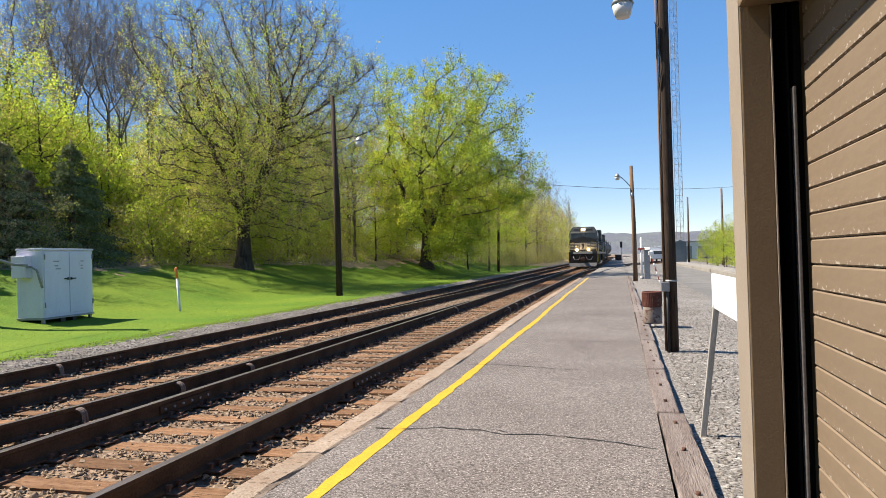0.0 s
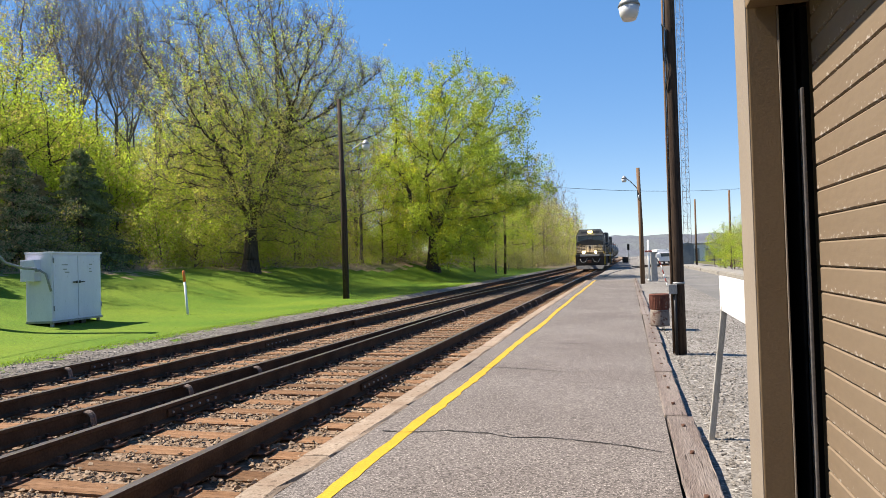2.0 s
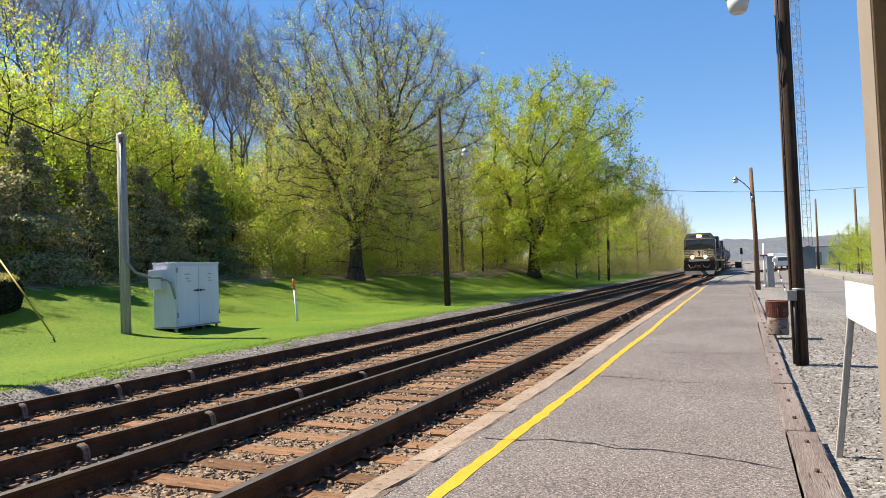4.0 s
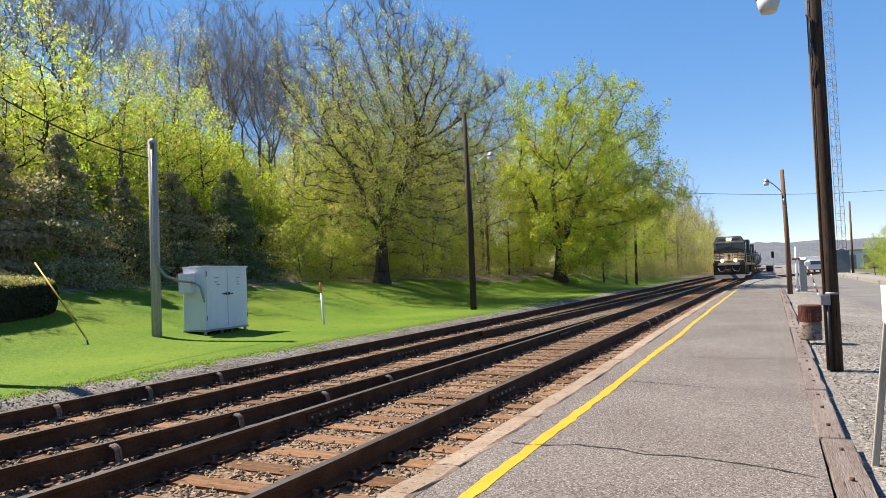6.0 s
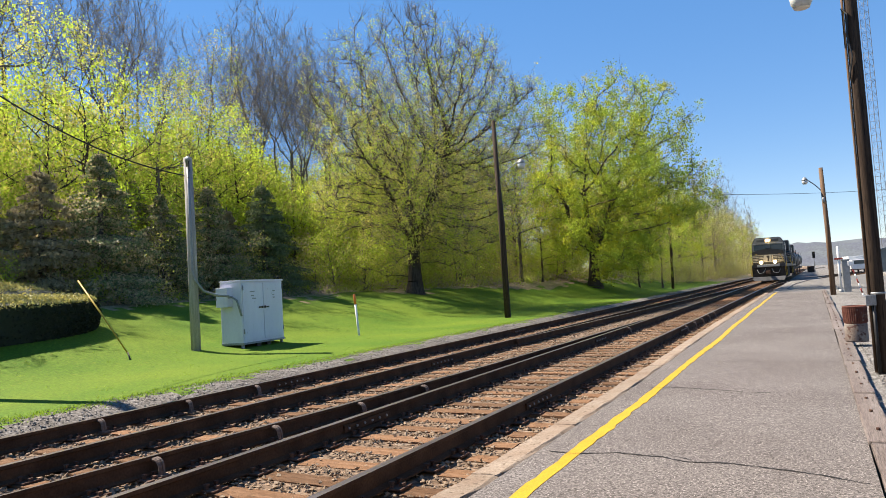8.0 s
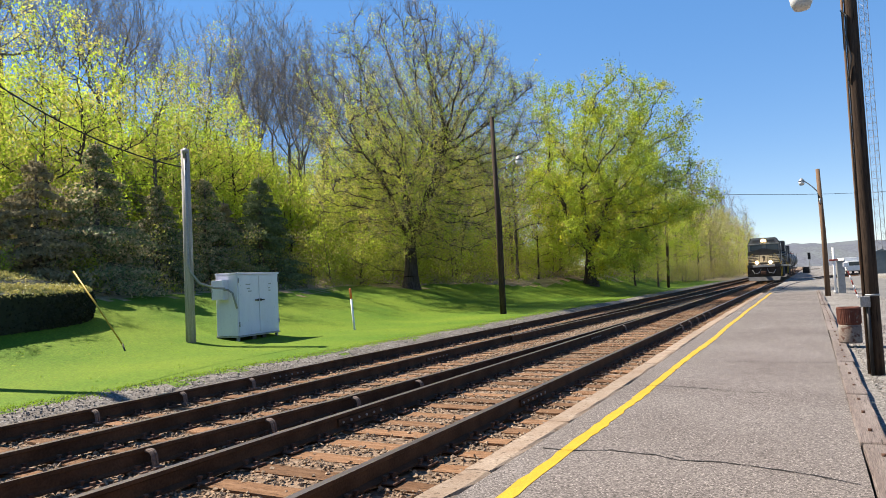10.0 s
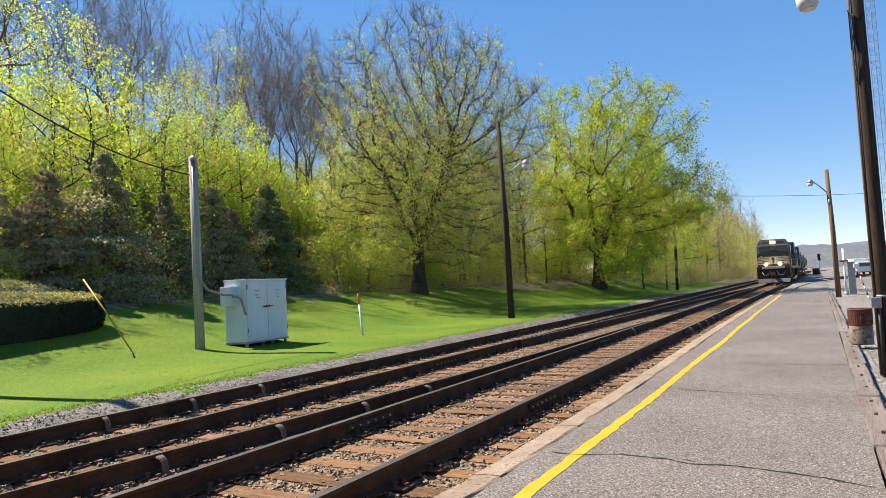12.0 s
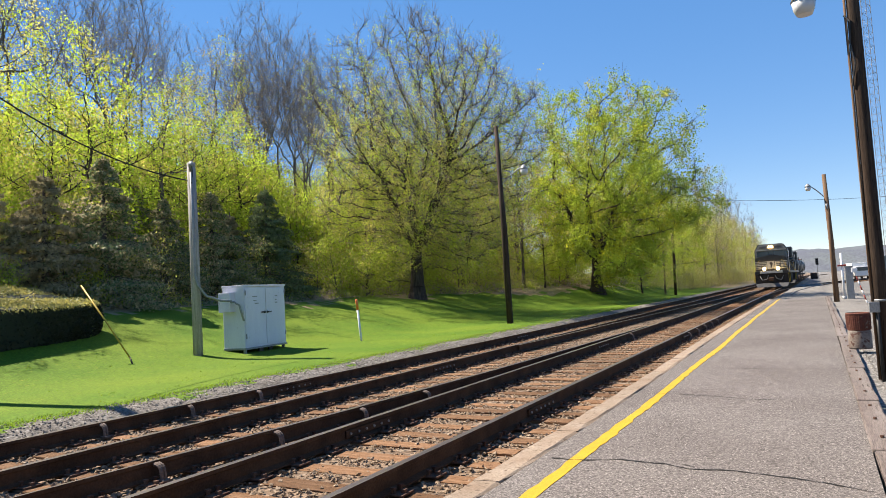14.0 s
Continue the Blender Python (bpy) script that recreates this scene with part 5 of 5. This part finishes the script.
def colonise(seed, top, base, radius, trunk_h, count, step, reach, lobes=0.16, shell=0.6, up=0.18, lean=(0.0, 0.0), stems=1, egg=0.0, wander=0.22):
    """A skeleton that grows towards points scattered in a rounded crown: nodes, parents, headings."""
    rng = np.random.default_rng(seed)
    d = rng.normal(0, 1, (count, 3))
    d /= np.linalg.norm(d, axis=1, keepdims=True)
    ph = rng.uniform(0, math.tau, 6)
    lump = 1 + lobes * (np.sin(3 * d[:, 0] + ph[0]) * np.sin(4 * d[:, 1] + ph[1]) + 0.7 * np.sin(6 * d[:, 2] + 5 * d[:, 0] + ph[2]) + 0.5 * np.sin(9 * d[:, 1] + ph[3] + 4 * d[:, 2]))
    k = (rng.random(count) ** shell) * lump
    z0, hz = (top + base) / 2, (top - base) / 2
    a = d * k[:, None] * np.array([radius, radius, hz])
    a[:, :2] *= (1 - egg * a[:, 2:3] / hz)
    a[:, 2] += z0
    a[:, 0] += lean[0]
    a[:, 1] += lean[1]
    a = a[a[:, 2] > 0.5]
    pos, par = [np.array([0, 0, -0.3])], [-1]
    while pos[-1][2] < trunk_h:
        f = pos[-1][2] / max(trunk_h, 0.1)
        pos.append(pos[-1] + np.array([rng.normal(0, 0.05) + lean[0] / top * 0.25, rng.normal(0, 0.05) + lean[1] / top * 0.25, 1.0]) * step)
        par.append(len(pos) - 2)
    crotch = len(pos) - 1
    for m in range(stems if stems > 1 else 0):
        a0, p, q = m * math.tau / stems + rng.uniform(-0.4, 0.4), crotch, pos[crotch].copy()
        tilt = rng.uniform(0.3, 0.75)
        for _ in range(int(rng.uniform(0.22, 0.36) * top / step)):
            q = q + step * (np.array([math.cos(a0) * tilt, math.sin(a0) * tilt, 1.0]) / math.hypot(1, tilt) + rng.normal(0, 0.14, 3))
            tilt *= 0.95
            pos.append(q)
            par.append(p)
            p = len(pos) - 1
    near = np.full(len(a), -1)
    dist = np.full(len(a), 1e9)

    def meet(first):
        for i0 in range(first, len(pos)):
            e = np.linalg.norm(a - pos[i0], axis=1)
            w = e < dist
            dist[w], near[w] = e[w], i0

    meet(0)
    kids = collections.Counter(par)
    for _ in range(160):
        live = dist > reach
        a, near, dist = a[live], near[live], dist[live]
        if len(a) < 4:
            break
        first = len(pos)
        for i0 in np.unique(near):
            if kids[int(i0)] >= 4:
                continue
            v = a[near == i0] - pos[i0]
            v = (v / np.linalg.norm(v, axis=1, keepdims=True)).mean(0)
            back = pos[i0] - pos[par[i0]] if par[i0] >= 0 else np.array([0, 0, step])
            v = v / (np.linalg.norm(v) + 1e-6) + 0.45 * back / step + rng.normal(0, wander, 3)
            v[2] += up
            pos.append(pos[i0] + v / np.linalg.norm(v) * step)
            par.append(int(i0))
            kids[int(i0)] += 1
        if len(pos) == first:
            break
        meet(first)
    return np.array(pos), np.array(par)


def crown_tree(name, label, seed, trunk_r, twigs, twig_len, leaves, leaf, mats, weights, bark, group="", leaf_low=0.0, clump=0.09, twig_up=0.35, power=1.75, thin=0.0, min_r=0.009, fine=True, leafed=1.0, twig_bark=None, twig_part=1.0, **kw):
    """A tree with its own skeleton, fine twigs on the outer branches and leaves in small sprays on the twigs."""
    pos, par = colonise(seed, **kw)
    rng = np.random.default_rng(seed + 900)
    n = len(pos)
    load = np.zeros(n)
    has = np.zeros(n, bool)
    has[par[1:]] = True
    load[~has] = 1
    for i0 in range(n - 1, 0, -1):
        load[par[i0]] += load[i0]
    r = np.maximum(trunk_r * (load / load[0]) ** (1 / power), min_r * 1.3)
    r *= 1 + np.where(load > 0.5 * load[0], 0.5 * np.exp(-np.maximum(pos[:, 2], 0) / 0.4), 0)
    stem = load > 0.9 * load[0]
    r *= np.where(stem, 1 - 0.32 * np.clip(pos[:, 2] / max(0.5, pos[stem, 2].max()), 0, 1), 1)
    i1 = np.arange(1, n)
    p0, p1, r0, r1 = pos[par[1:]], pos[1:], r[par[1:]], r[1:]
    r0 = np.minimum(r0, r1 * 1.9)
    vs, fs, off = [], [], 0
    big_r = trunk_r * 0.28
    for sides, pick in ((9, r1 > big_r), (5, (r1 <= big_r) & (r1 > trunk_r * 0.09)), (3, r1 <= trunk_r * 0.09)):
        if pick.any():
            v, f = tube_batch(p0[pick], p1[pick], r0[pick], r1[pick], sides)
            vs.append(v)
            fs.append(f + off)
            off += len(v)
    wood = sum(len(f) for f in fs)
    outer = i1[r1 < trunk_r * 0.16]
    src = np.repeat(outer, twigs)
    along = pos[src] - pos[par[src]]
    along /= np.linalg.norm(along, axis=1, keepdims=True) + 1e-9
    m = len(src)
    d = along * 0.7 + rng.normal(0, 0.62, (m, 3))
    d[:, 2] += twig_up
    d /= np.linalg.norm(d, axis=1, keepdims=True)
    ln = twig_len * rng.uniform(0.45, 1.3, (m, 1))
    q0 = pos[src]
    q1 = q0 + d * ln * 0.5
    d2 = d + rng.normal(0, 0.28, (m, 3))
    d2[:, 2] += twig_up * 0.4
    d2 /= np.linalg.norm(d2, axis=1, keepdims=True)
    q2 = q1 + d2 * ln * 0.5
    drawn = rng.random(m) < twig_part
    md = int(drawn.sum())
    for s0, s1, ra, rb in ((q0, q1, min_r, min_r * 0.75), (q1, q2, min_r * 0.75, min_r * 0.45)) if fine else ((q0, q2, min_r, min_r * 0.5),):
        v, f = tube_batch(s0[drawn], s1[drawn], np.full(md, ra), np.full(md, rb), 3)
        vs.append(v)
        fs.append(f + off)
        off += len(v)
    t = thing(name, (0, 0, 0), label, "tree", group)
    a0 = new("trunk", fast_mesh("trunk", np.concatenate(vs), np.concatenate(fs), [bark, twig_bark or bark], (np.arange(sum(len(f) for f in fs)) >= wood).astype(int), True))
    a0.parent = t
    if leaves:
        top, low = pos[:, 2].max(), pos[:, 2].min()
        keep = rng.random(m) < leafed * (1 - thin * np.clip((q2[:, 2] - leaf_low * top) / top, 0, 1))
        e1, e2 = q1[keep], q2[keep]
        w = np.repeat(np.arange(len(e1)), leaves)
        f0 = rng.random((len(w), 1)) ** 0.6
        c = e1[w] + (e2[w] - e1[w]) * f0 + rng.normal(0, clump, (len(w), 3))
        v, f = leaf_tris(c, leaf, rng)
        spray = rng.choice(len(mats), len(e1), p=weights)
        b0 = new("crown", fast_mesh("crown", v, f, mats, spray[w]))
        b0.parent = t
    return t


big = crown_tree("budding_tree", "large old tree in sparse yellow-green bud with many bare twigs", 5, 0.44, 7, 1.05, 12, 0.044, [L_BUD, L_SPRING, L_BROWN], [0.5, 0.44, 0.06], M_BARK_DARK, twig_bark=M_BARK_PALE, power=1.82, leaf_low=0.2, clump=0.09, thin=1.25, leafed=0.95, twig_up=0.4, min_r=0.008, lean=(0.9, 0.0), top=16.2, base=0.9, radius=6.6, trunk_h=2.9, count=2500, step=0.36, reach=0.66, stems=5, up=0.16, egg=0.0, lobes=0.09)
stand(big, -20.0, 33.3, 0)
maple = crown_tree("maple_tree", "broad maple in bright yellow-green spring leaf", 12, 0.46, 3, 0.9, 50, 0.076, [L_SPRING, L_YELLOW, L_BUD], [0.66, 0.24, 0.10], M_BARK_DARK, leafed=0.66, power=1.75, clump=0.19, twig_up=0.3, thin=0.65, lean=(1.5, 0.0), top=15.6, base=0.4, radius=6.7, trunk_h=2.2, count=1400, step=0.38, reach=0.8, stems=4, up=0.10, egg=0.06, lobes=0.16, shell=0.40)
stand(maple, -14.3, 49.6, 0)

# kinds of wood trees, each built once and repeated over the slope
WOODS = "woods on the slope"
leafy_a = crown_tree("woodland_tree", "young woodland tree in fresh green leaf", 21, 0.13, 2, 0.9, 36, 0.076, [L_SPRING, L_YELLOW, L_BUD], [0.78, 0.06, 0.16], M_BARK_DARK, WOODS, fine=False, leafed=0.9, thin=0.7, twig_part=0.15, clump=0.24, twig_up=0.2, top=11.0, base=0.5, radius=3.2, trunk_h=5.5, count=300, step=0.46, reach=0.85, lobes=0.26, egg=0.1)
leafy_b = crown_tree("woodland_tree", "woodland tree in thin yellow-green leaf", 22, 0.15, 2, 0.9, 30, 0.074, [L_SPRING, L_BUD], [0.5, 0.5], M_BARK, WOODS, fine=False, leafed=0.85, thin=0.65, twig_part=0.15, power=1.6, clump=0.24, twig_up=0.2, top=13.4, base=1.6, radius=3.3, trunk_h=7.5, count=320, step=0.48, reach=0.85, lobes=0.26, egg=0.1, lean=(0.9, 0.3))
bare_a = crown_tree("bare_tree", "tall slim bare tree with fine upright twigs", 23, 0.105, 4, 1.2, 2, 0.05, [L_BROWN, L_BUD], [0.75, 0.25], M_BARK_PALE, WOODS, fine=False, power=1.5, clump=0.06, thin=0.8, twig_up=0.7, min_r=0.0075, wander=0.12, top=18.5, base=5.0, radius=2.9, trunk_h=7.0, count=300, step=0.5, reach=0.8, up=0.45, egg=-0.1, lean=(0.6, 0.0), stems=3)
bud_a = crown_tree("woodland_tree", "woodland tree with reddish-brown and olive buds", 24, 0.16, 3, 0.9, 17, 0.068, [L_BUD, L_BROWN, L_SPRING], [0.5, 0.26, 0.24], M_BARK, WOODS, fine=False, leafed=0.8, twig_part=0.35, power=1.6, clump=0.22, twig_up=0.3, top=13.0, base=0.4, radius=3.2, trunk_h=5.5, count=300, step=0.45, reach=0.85, lobes=0.2, egg=0.08)
shrub_a = make_tree("woodland_shrub", "leafy green undergrowth shrub", 25, 3.6, 0.05, 0.5, (8, 5), 1.1, 24.0, 0.072, 0.30, [L_DARK, L_SPRING, L_BUD], [0.3, 0.5, 0.2], M_BARK, "undergrowth on the slope", "shrub", first=0.05)
shrub_b = make_tree("woodland_shrub", "tangled brown shrub with few leaves", 26, 3.2, 0.035, 0.55, (8, 5), 1.2, 15.0, 0.058, 0.30, [L_BROWN, L_DARK, L_BUD], [0.25, 0.35, 0.4], M_BARK_PALE, "undergrowth on the slope", "shrub", first=0.05)


def spruce(seed, height, width, mats, label):
    rng = np.random.default_rng(seed)
    t = thing("spruce_tree", (0, 0, 0), label, "spruce", "evergreens on the slope")
    part("trunk", tube(B(), ((0, 0, -0.3), (0, 0, height)), [0.17, 0.02], 8), M_BARK, t)
    p0, p1, cs = [], [], []
    z = 0.35
    while z < height * 0.98:
        m = 9 if z < height * 0.8 else 6
        for k in range(m):
            a0 = rng.uniform(0, math.tau)
            ln = width * (1 - z / height) ** 0.85 * rng.uniform(0.75, 1.12) + 0.12
            tip = np.array([math.cos(a0) * ln, math.sin(a0) * ln, z - 0.22 * ln + rng.normal(0, 0.06)])
            base = np.array([0, 0, z])
            p0.append(base)
            p1.append(tip)
            n = int(26 + 80 * ln)
            s = rng.random(n) ** 0.6
            side = np.array([-math.sin(a0), math.cos(a0), 0])
            c = base + (tip - base) * s[:, None] + side * (rng.normal(0, 0.24, n) * ln * (1.15 - s) ** 0.5)[:, None]
            c[:, 2] -= np.abs(rng.normal(0, 0.10, n))
            cs.append(c)
        z += 0.31 if z < height * 0.85 else 0.19
    p0, p1 = np.array(p0), np.array(p1)
    v, f = tube_batch(p0, p1, np.full(len(p0), 0.022), np.full(len(p0), 0.006), 3)
    b0 = new("branch_whorl", fast_mesh("branch_whorl", v, f, [M_BARK]))
    b0.parent = t
    c = np.concatenate(cs)
    v, f = leaf_tris(c, 0.068, rng, 0.8)
    n = new("needles", fast_mesh("needles", v, f, mats, rng.integers(0, len(mats), len(c))))
    n.parent = t
    return t


dark_spruce = spruce(41, 5.3, 2.45, [L_SPRUCE], "dark green spruce with drooping layered branches")
dull_spruce = spruce(42, 5.4, 2.7, [L_SPRUCE, L_CEDAR], "dull olive evergreen among the slope's trees")
brown_spruce = spruce(43, 5.0, 2.6, [L_CEDAR], "half-bare brownish evergreen beside the lawn")
stand(dark_spruce, -23.6, 25.2, 30, 1.08)
stand(dull_spruce, -23.2, 16.2, 10, 1.08)
stand(brown_spruce, -23.6, 14.2, 70, 1.02)


def again(t, x, y, rz, s):
    c = copy_thing(t, Matrix.Identity(4))
    stand(c, x, y, rz, s)
    return c


again(dark_spruce, -26.0, 27.5, 140, 0.9)
for x, y, k in ((-24.2, 22.3, 0.98), (-23.6, 19.2, 0.85), (-26.5, 20.0, 1.0), (-25.4, 9.0, 1.12)):
    again(dull_spruce, x, y, 91 * y, k)
for x, y, k in ((-24.6, 12.4, 1.08), (-25.0, 24.2, 0.9), (-26.0, 6.2, 1.08)):
    again(brown_spruce, x, y, 61 * y, k)


def plant_woods():
    rng = random.Random(77)
    spots = []
    # young leafy trees in front, thinning up the slope to tall bare ones
    for row, x0 in enumerate((-27.0, -30.6, -35.0, -40.0, -46.0, -53.0)):
        y = -0.5 * x0 - 4.0
        while y < 60 - 2 * row:
            x = x0 + rng.uniform(-1.5, 1.5)
            yy = y + rng.uniform(-1.2, 1.2)
            gap = 0.76 < -x / yy < 0.98
            pick = rng.random()
            green, thin, bud = ((0.60, 0.88, 0.97), (0.50, 0.80, 0.92), (0.10, 0.34, 0.55), (0.0, 0.14, 0.34), (0.0, 0.10, 0.28), (0.0, 0.08, 0.25))[row]
            k = leafy_a if pick < green else leafy_b if pick < thin else bud_a if pick < bud else bare_a
            if gap and row > 1:
                k = bare_a
            s = rng.uniform(0.75, 1.02) + 0.02 * row
            if k is bare_a:
                s *= 0.95
            elif gap:
                s *= 0.68
            spots.append((k, x, yy, s))
            y += rng.uniform(3.4, 5.0) if row < 2 else rng.uniform(4.2, 6.4) if row < 3 else rng.uniform(4.0, 6.0)
    # a clump of tall bare trees in the gap, and the belt along the line
    spots += [(bare_a, -33 + 1.5 * math.sin(k * 2.1), 35.5 + k * 1.3, 0.86 + 0.06 * (k % 3)) for k in range(5)]
    for y in range(56, 200, 4):
        x = float(np.interp(y, (56, 75, 120, 200), (-17.0, -14.0, -13.0, -12.5)))
        k = (leafy_b, leafy_a, bud_a, leafy_a)[(y // 4) % 4] if y < 100 else (bud_a, bud_a, bare_a)[(y // 4) % 3]
        s = float(np.interp(y, (56, 70, 90, 200), (0.95, 0.98, 1.05, 0.9)))
        spots.append((k, x - rng.uniform(0, 2.5), y, s * rng.uniform(0.88, 1.12)))
        if y < 150:
            spots.append((leafy_b if y < 92 else bud_a, x - 5 - rng.uniform(0, 3), y + 3, s * 1.08))
    spots += [(leafy_a, -17.2, 46.5, 0.55), (leafy_a, -12.6, 56.5, 0.6), (leafy_b, -18.5, 56.0, 0.8), (leafy_b, -11.8, 62.0, 0.6), (leafy_a, -16.0, 60.0, 0.8), (bud_a, -21.5, 42.0, 0.8), (bud_a, -23.0, 38.5, 0.7), (leafy_a, -26.6, 31.0, 0.62), (leafy_a, -26.0, 38.0, 0.85), (bud_a, -22.5, 45.0, 0.95), (bud_a, -20.0, 48.5, 0.9), (bud_a, -18.4, 45.5, 0.85), (bud_a, -17.6, 52.8, 0.95), (leafy_a, -27.5, 20.5, 0.85), (leafy_a, -28.2, 24.6, 0.8), (leafy_a, -27.4, 16.8, 0.8), (leafy_a, -30.0, 28.0, 0.8)]
    # a thin olive wood closing the view between the two large trees
    spots += [(bud_a, -23.0 - 11.0 * rng.random(), 47.0 + k * 1.6, rng.uniform(0.7, 1.0)) for k in range(11)]
    # green shrubs along the loading slab
    spots += [(leafy_a, 9.6 + rng.uniform(-0.3, 1.4), 58 + k * 4.2, rng.uniform(0.38, 0.48)) for k in range(9)]
    spots += [(bud_a, 11.0 + k * 0.5, 66 + k * 8, 0.4) for k in range(4)]
    low = []
    for y in np.arange(4, 100, 2.0):
        edge = float(np.interp(y, (4, 30, 35, 52, 70, 100), (-22.6, -21.6, -21.0, -14.9, -13.4, -12.8)))
        for r in range(2 if y < 60 else 1):
            low.append((shrub_a if rng.random() < 0.5 else shrub_b, edge - 0.6 - r * 3.0 - rng.uniform(0, 1.8), y + rng.uniform(-0.8, 0.8), rng.uniform(0.45, 0.95)))
    for y in np.arange(100, 210, 5):
        low.append((shrub_b, float(np.interp(y, (100, 210), (-14.0, -10.5))) - rng.uniform(0, 1.5), y, rng.uniform(0.7, 1.1)))
    for k in range(26):
        y = 58 + k * 3.1
        low.append((shrub_b, float(np.interp(y, (58, 80, 140), (-13.2, -12.2, -11.6))) - rng.uniform(0, 0.9), y, rng.uniform(0.5, 0.85)))
    # undergrowth up the slope between the trunks
    for k in range(40):
        x = -28.0 - 20.0 * rng.random() ** 1.2
        low.append((shrub_a if rng.random() < 0.7 else shrub_b, x, rng.uniform(-0.5 * x - 3, 58), rng.uniform(1.0, 1.7)))
    for k in range(15):
        f = 0.66 + 0.36 * rng.random()
        y = rng.uniform(29, 40)
        low.append((shrub_a, -f * y - 2.0, y, rng.uniform(0.8, 1.5)))
    for k in range(14):
        low.append((shrub_b if k % 3 else shrub_a, -20.5 - 9 * rng.random(), 44 + 1.4 * k, rng.uniform(0.9, 1.4)))
    seen = set()
    for k, x, y, s in spots + low:
        if k in seen:
            again(k, x, y, rng.uniform(0, 360), s)
        else:
            seen.add(k)
            stand(k, x, y, rng.uniform(0, 360), s)


plant_woods()


def brush():
    """Low tangle of ivy, seedlings and fallen sticks where the lawn meets the slope."""
    rng = np.random.default_rng(91)
    n = 900
    y = rng.uniform(5, 66, n)
    edge = np.interp(y, (5, 30, 35, 52, 66), (-22.4, -21.6, -21.4, -15.4, -14.0))
    x = edge - 0.2 - 4.5 * rng.random(n) ** 1.6
    at = np.stack([x, y, ground_z(x, y)], 1)
    tall = rng.uniform(0.08, 0.5, n)
    w = np.repeat(np.arange(n), 34)
    c = at[w] + rng.normal(0, 1, (len(w), 3)) * np.array([0.38, 0.38, 0.0])
    c[:, 2] = ground_z(c[:, 0], c[:, 1]) + 0.02 + tall[w] * rng.random(len(w))
    v, f = leaf_tris(c, 0.07, rng)
    tagged(new("ground_ivy", fast_mesh("ground_ivy", v, f, [L_DARK, L_SPRING, L_BROWN], rng.choice(3, n, p=[0.4, 0.25, 0.35])[w])), "low tangle of ivy and seedlings along the foot of the slope", "undergrowth", kind="stuff")
    m = 900
    y = rng.uniform(6, 60, m)
    x = np.interp(y, (5, 30, 35, 52, 66), (-22.4, -21.6, -21.4, -15.4, -14.0)) - 0.3 - 6 * rng.random(m)
    p0 = np.stack([x, y, ground_z(x, y) + 0.03], 1)
    d = rng.normal(0, 1, (m, 3)) * np.array([0.8, 0.8, 0.3])
    d[:, 2] = np.abs(d[:, 2]) * (rng.random(m) < 0.5)
    p1 = p0 + d * rng.uniform(0.3, 0.9, (m, 1))
    p1[:, 2] = np.maximum(p1[:, 2], ground_z(p1[:, 0], p1[:, 1]) + 0.03)
    v, f = tube_batch(p0, p1, rng.uniform(0.012, 0.03, m), np.full(m, 0.008), 4)
    tagged(new("fallen_sticks", fast_mesh("fallen_sticks", v, f, [M_BARK])), "fallen sticks and dead twigs on the wooded slope", "sticks", kind="stuff")


def grass_tufts():
    """Blades standing along the ragged edge of the lawn and in thin tufts over it."""
    rng = np.random.default_rng(92)
    n = 2600
    y = 3 + 40 * rng.random(n) ** 1.3
    x = np.where(rng.random(n) < 0.85, -9.75 - 0.004 * y + rng.normal(0, 0.16, n), -9.6 - 7 * rng.random(n) ** 1.4)
    w = np.repeat(np.arange(n), 7)
    at = np.stack([x[w], y[w], np.zeros(len(w))], 1) + rng.normal(0, 0.05, (len(w), 3)) * np.array([1, 1, 0])
    at[:, 2] = ground_z(at[:, 0], at[:, 1]) - 0.005
    a0 = rng.uniform(0, math.tau, len(w))
    side = np.stack([np.cos(a0), np.sin(a0), np.zeros(len(w))], 1) * 0.007
    tip = at + np.stack([rng.normal(0, 0.02, len(w)), rng.normal(0, 0.02, len(w)), rng.uniform(0.015, 0.05, len(w))], 1)
    v = np.stack([at - side, at + side, tip], 1).reshape(-1, 3)
    tagged(new("grass_tufts", fast_mesh("grass_tufts", v, np.arange(len(v)).reshape(-1, 3), [L_GRASS])), "tufts of green grass along the lawn's edge", "grass", kind="stuff")


brush()
grass_tufts()
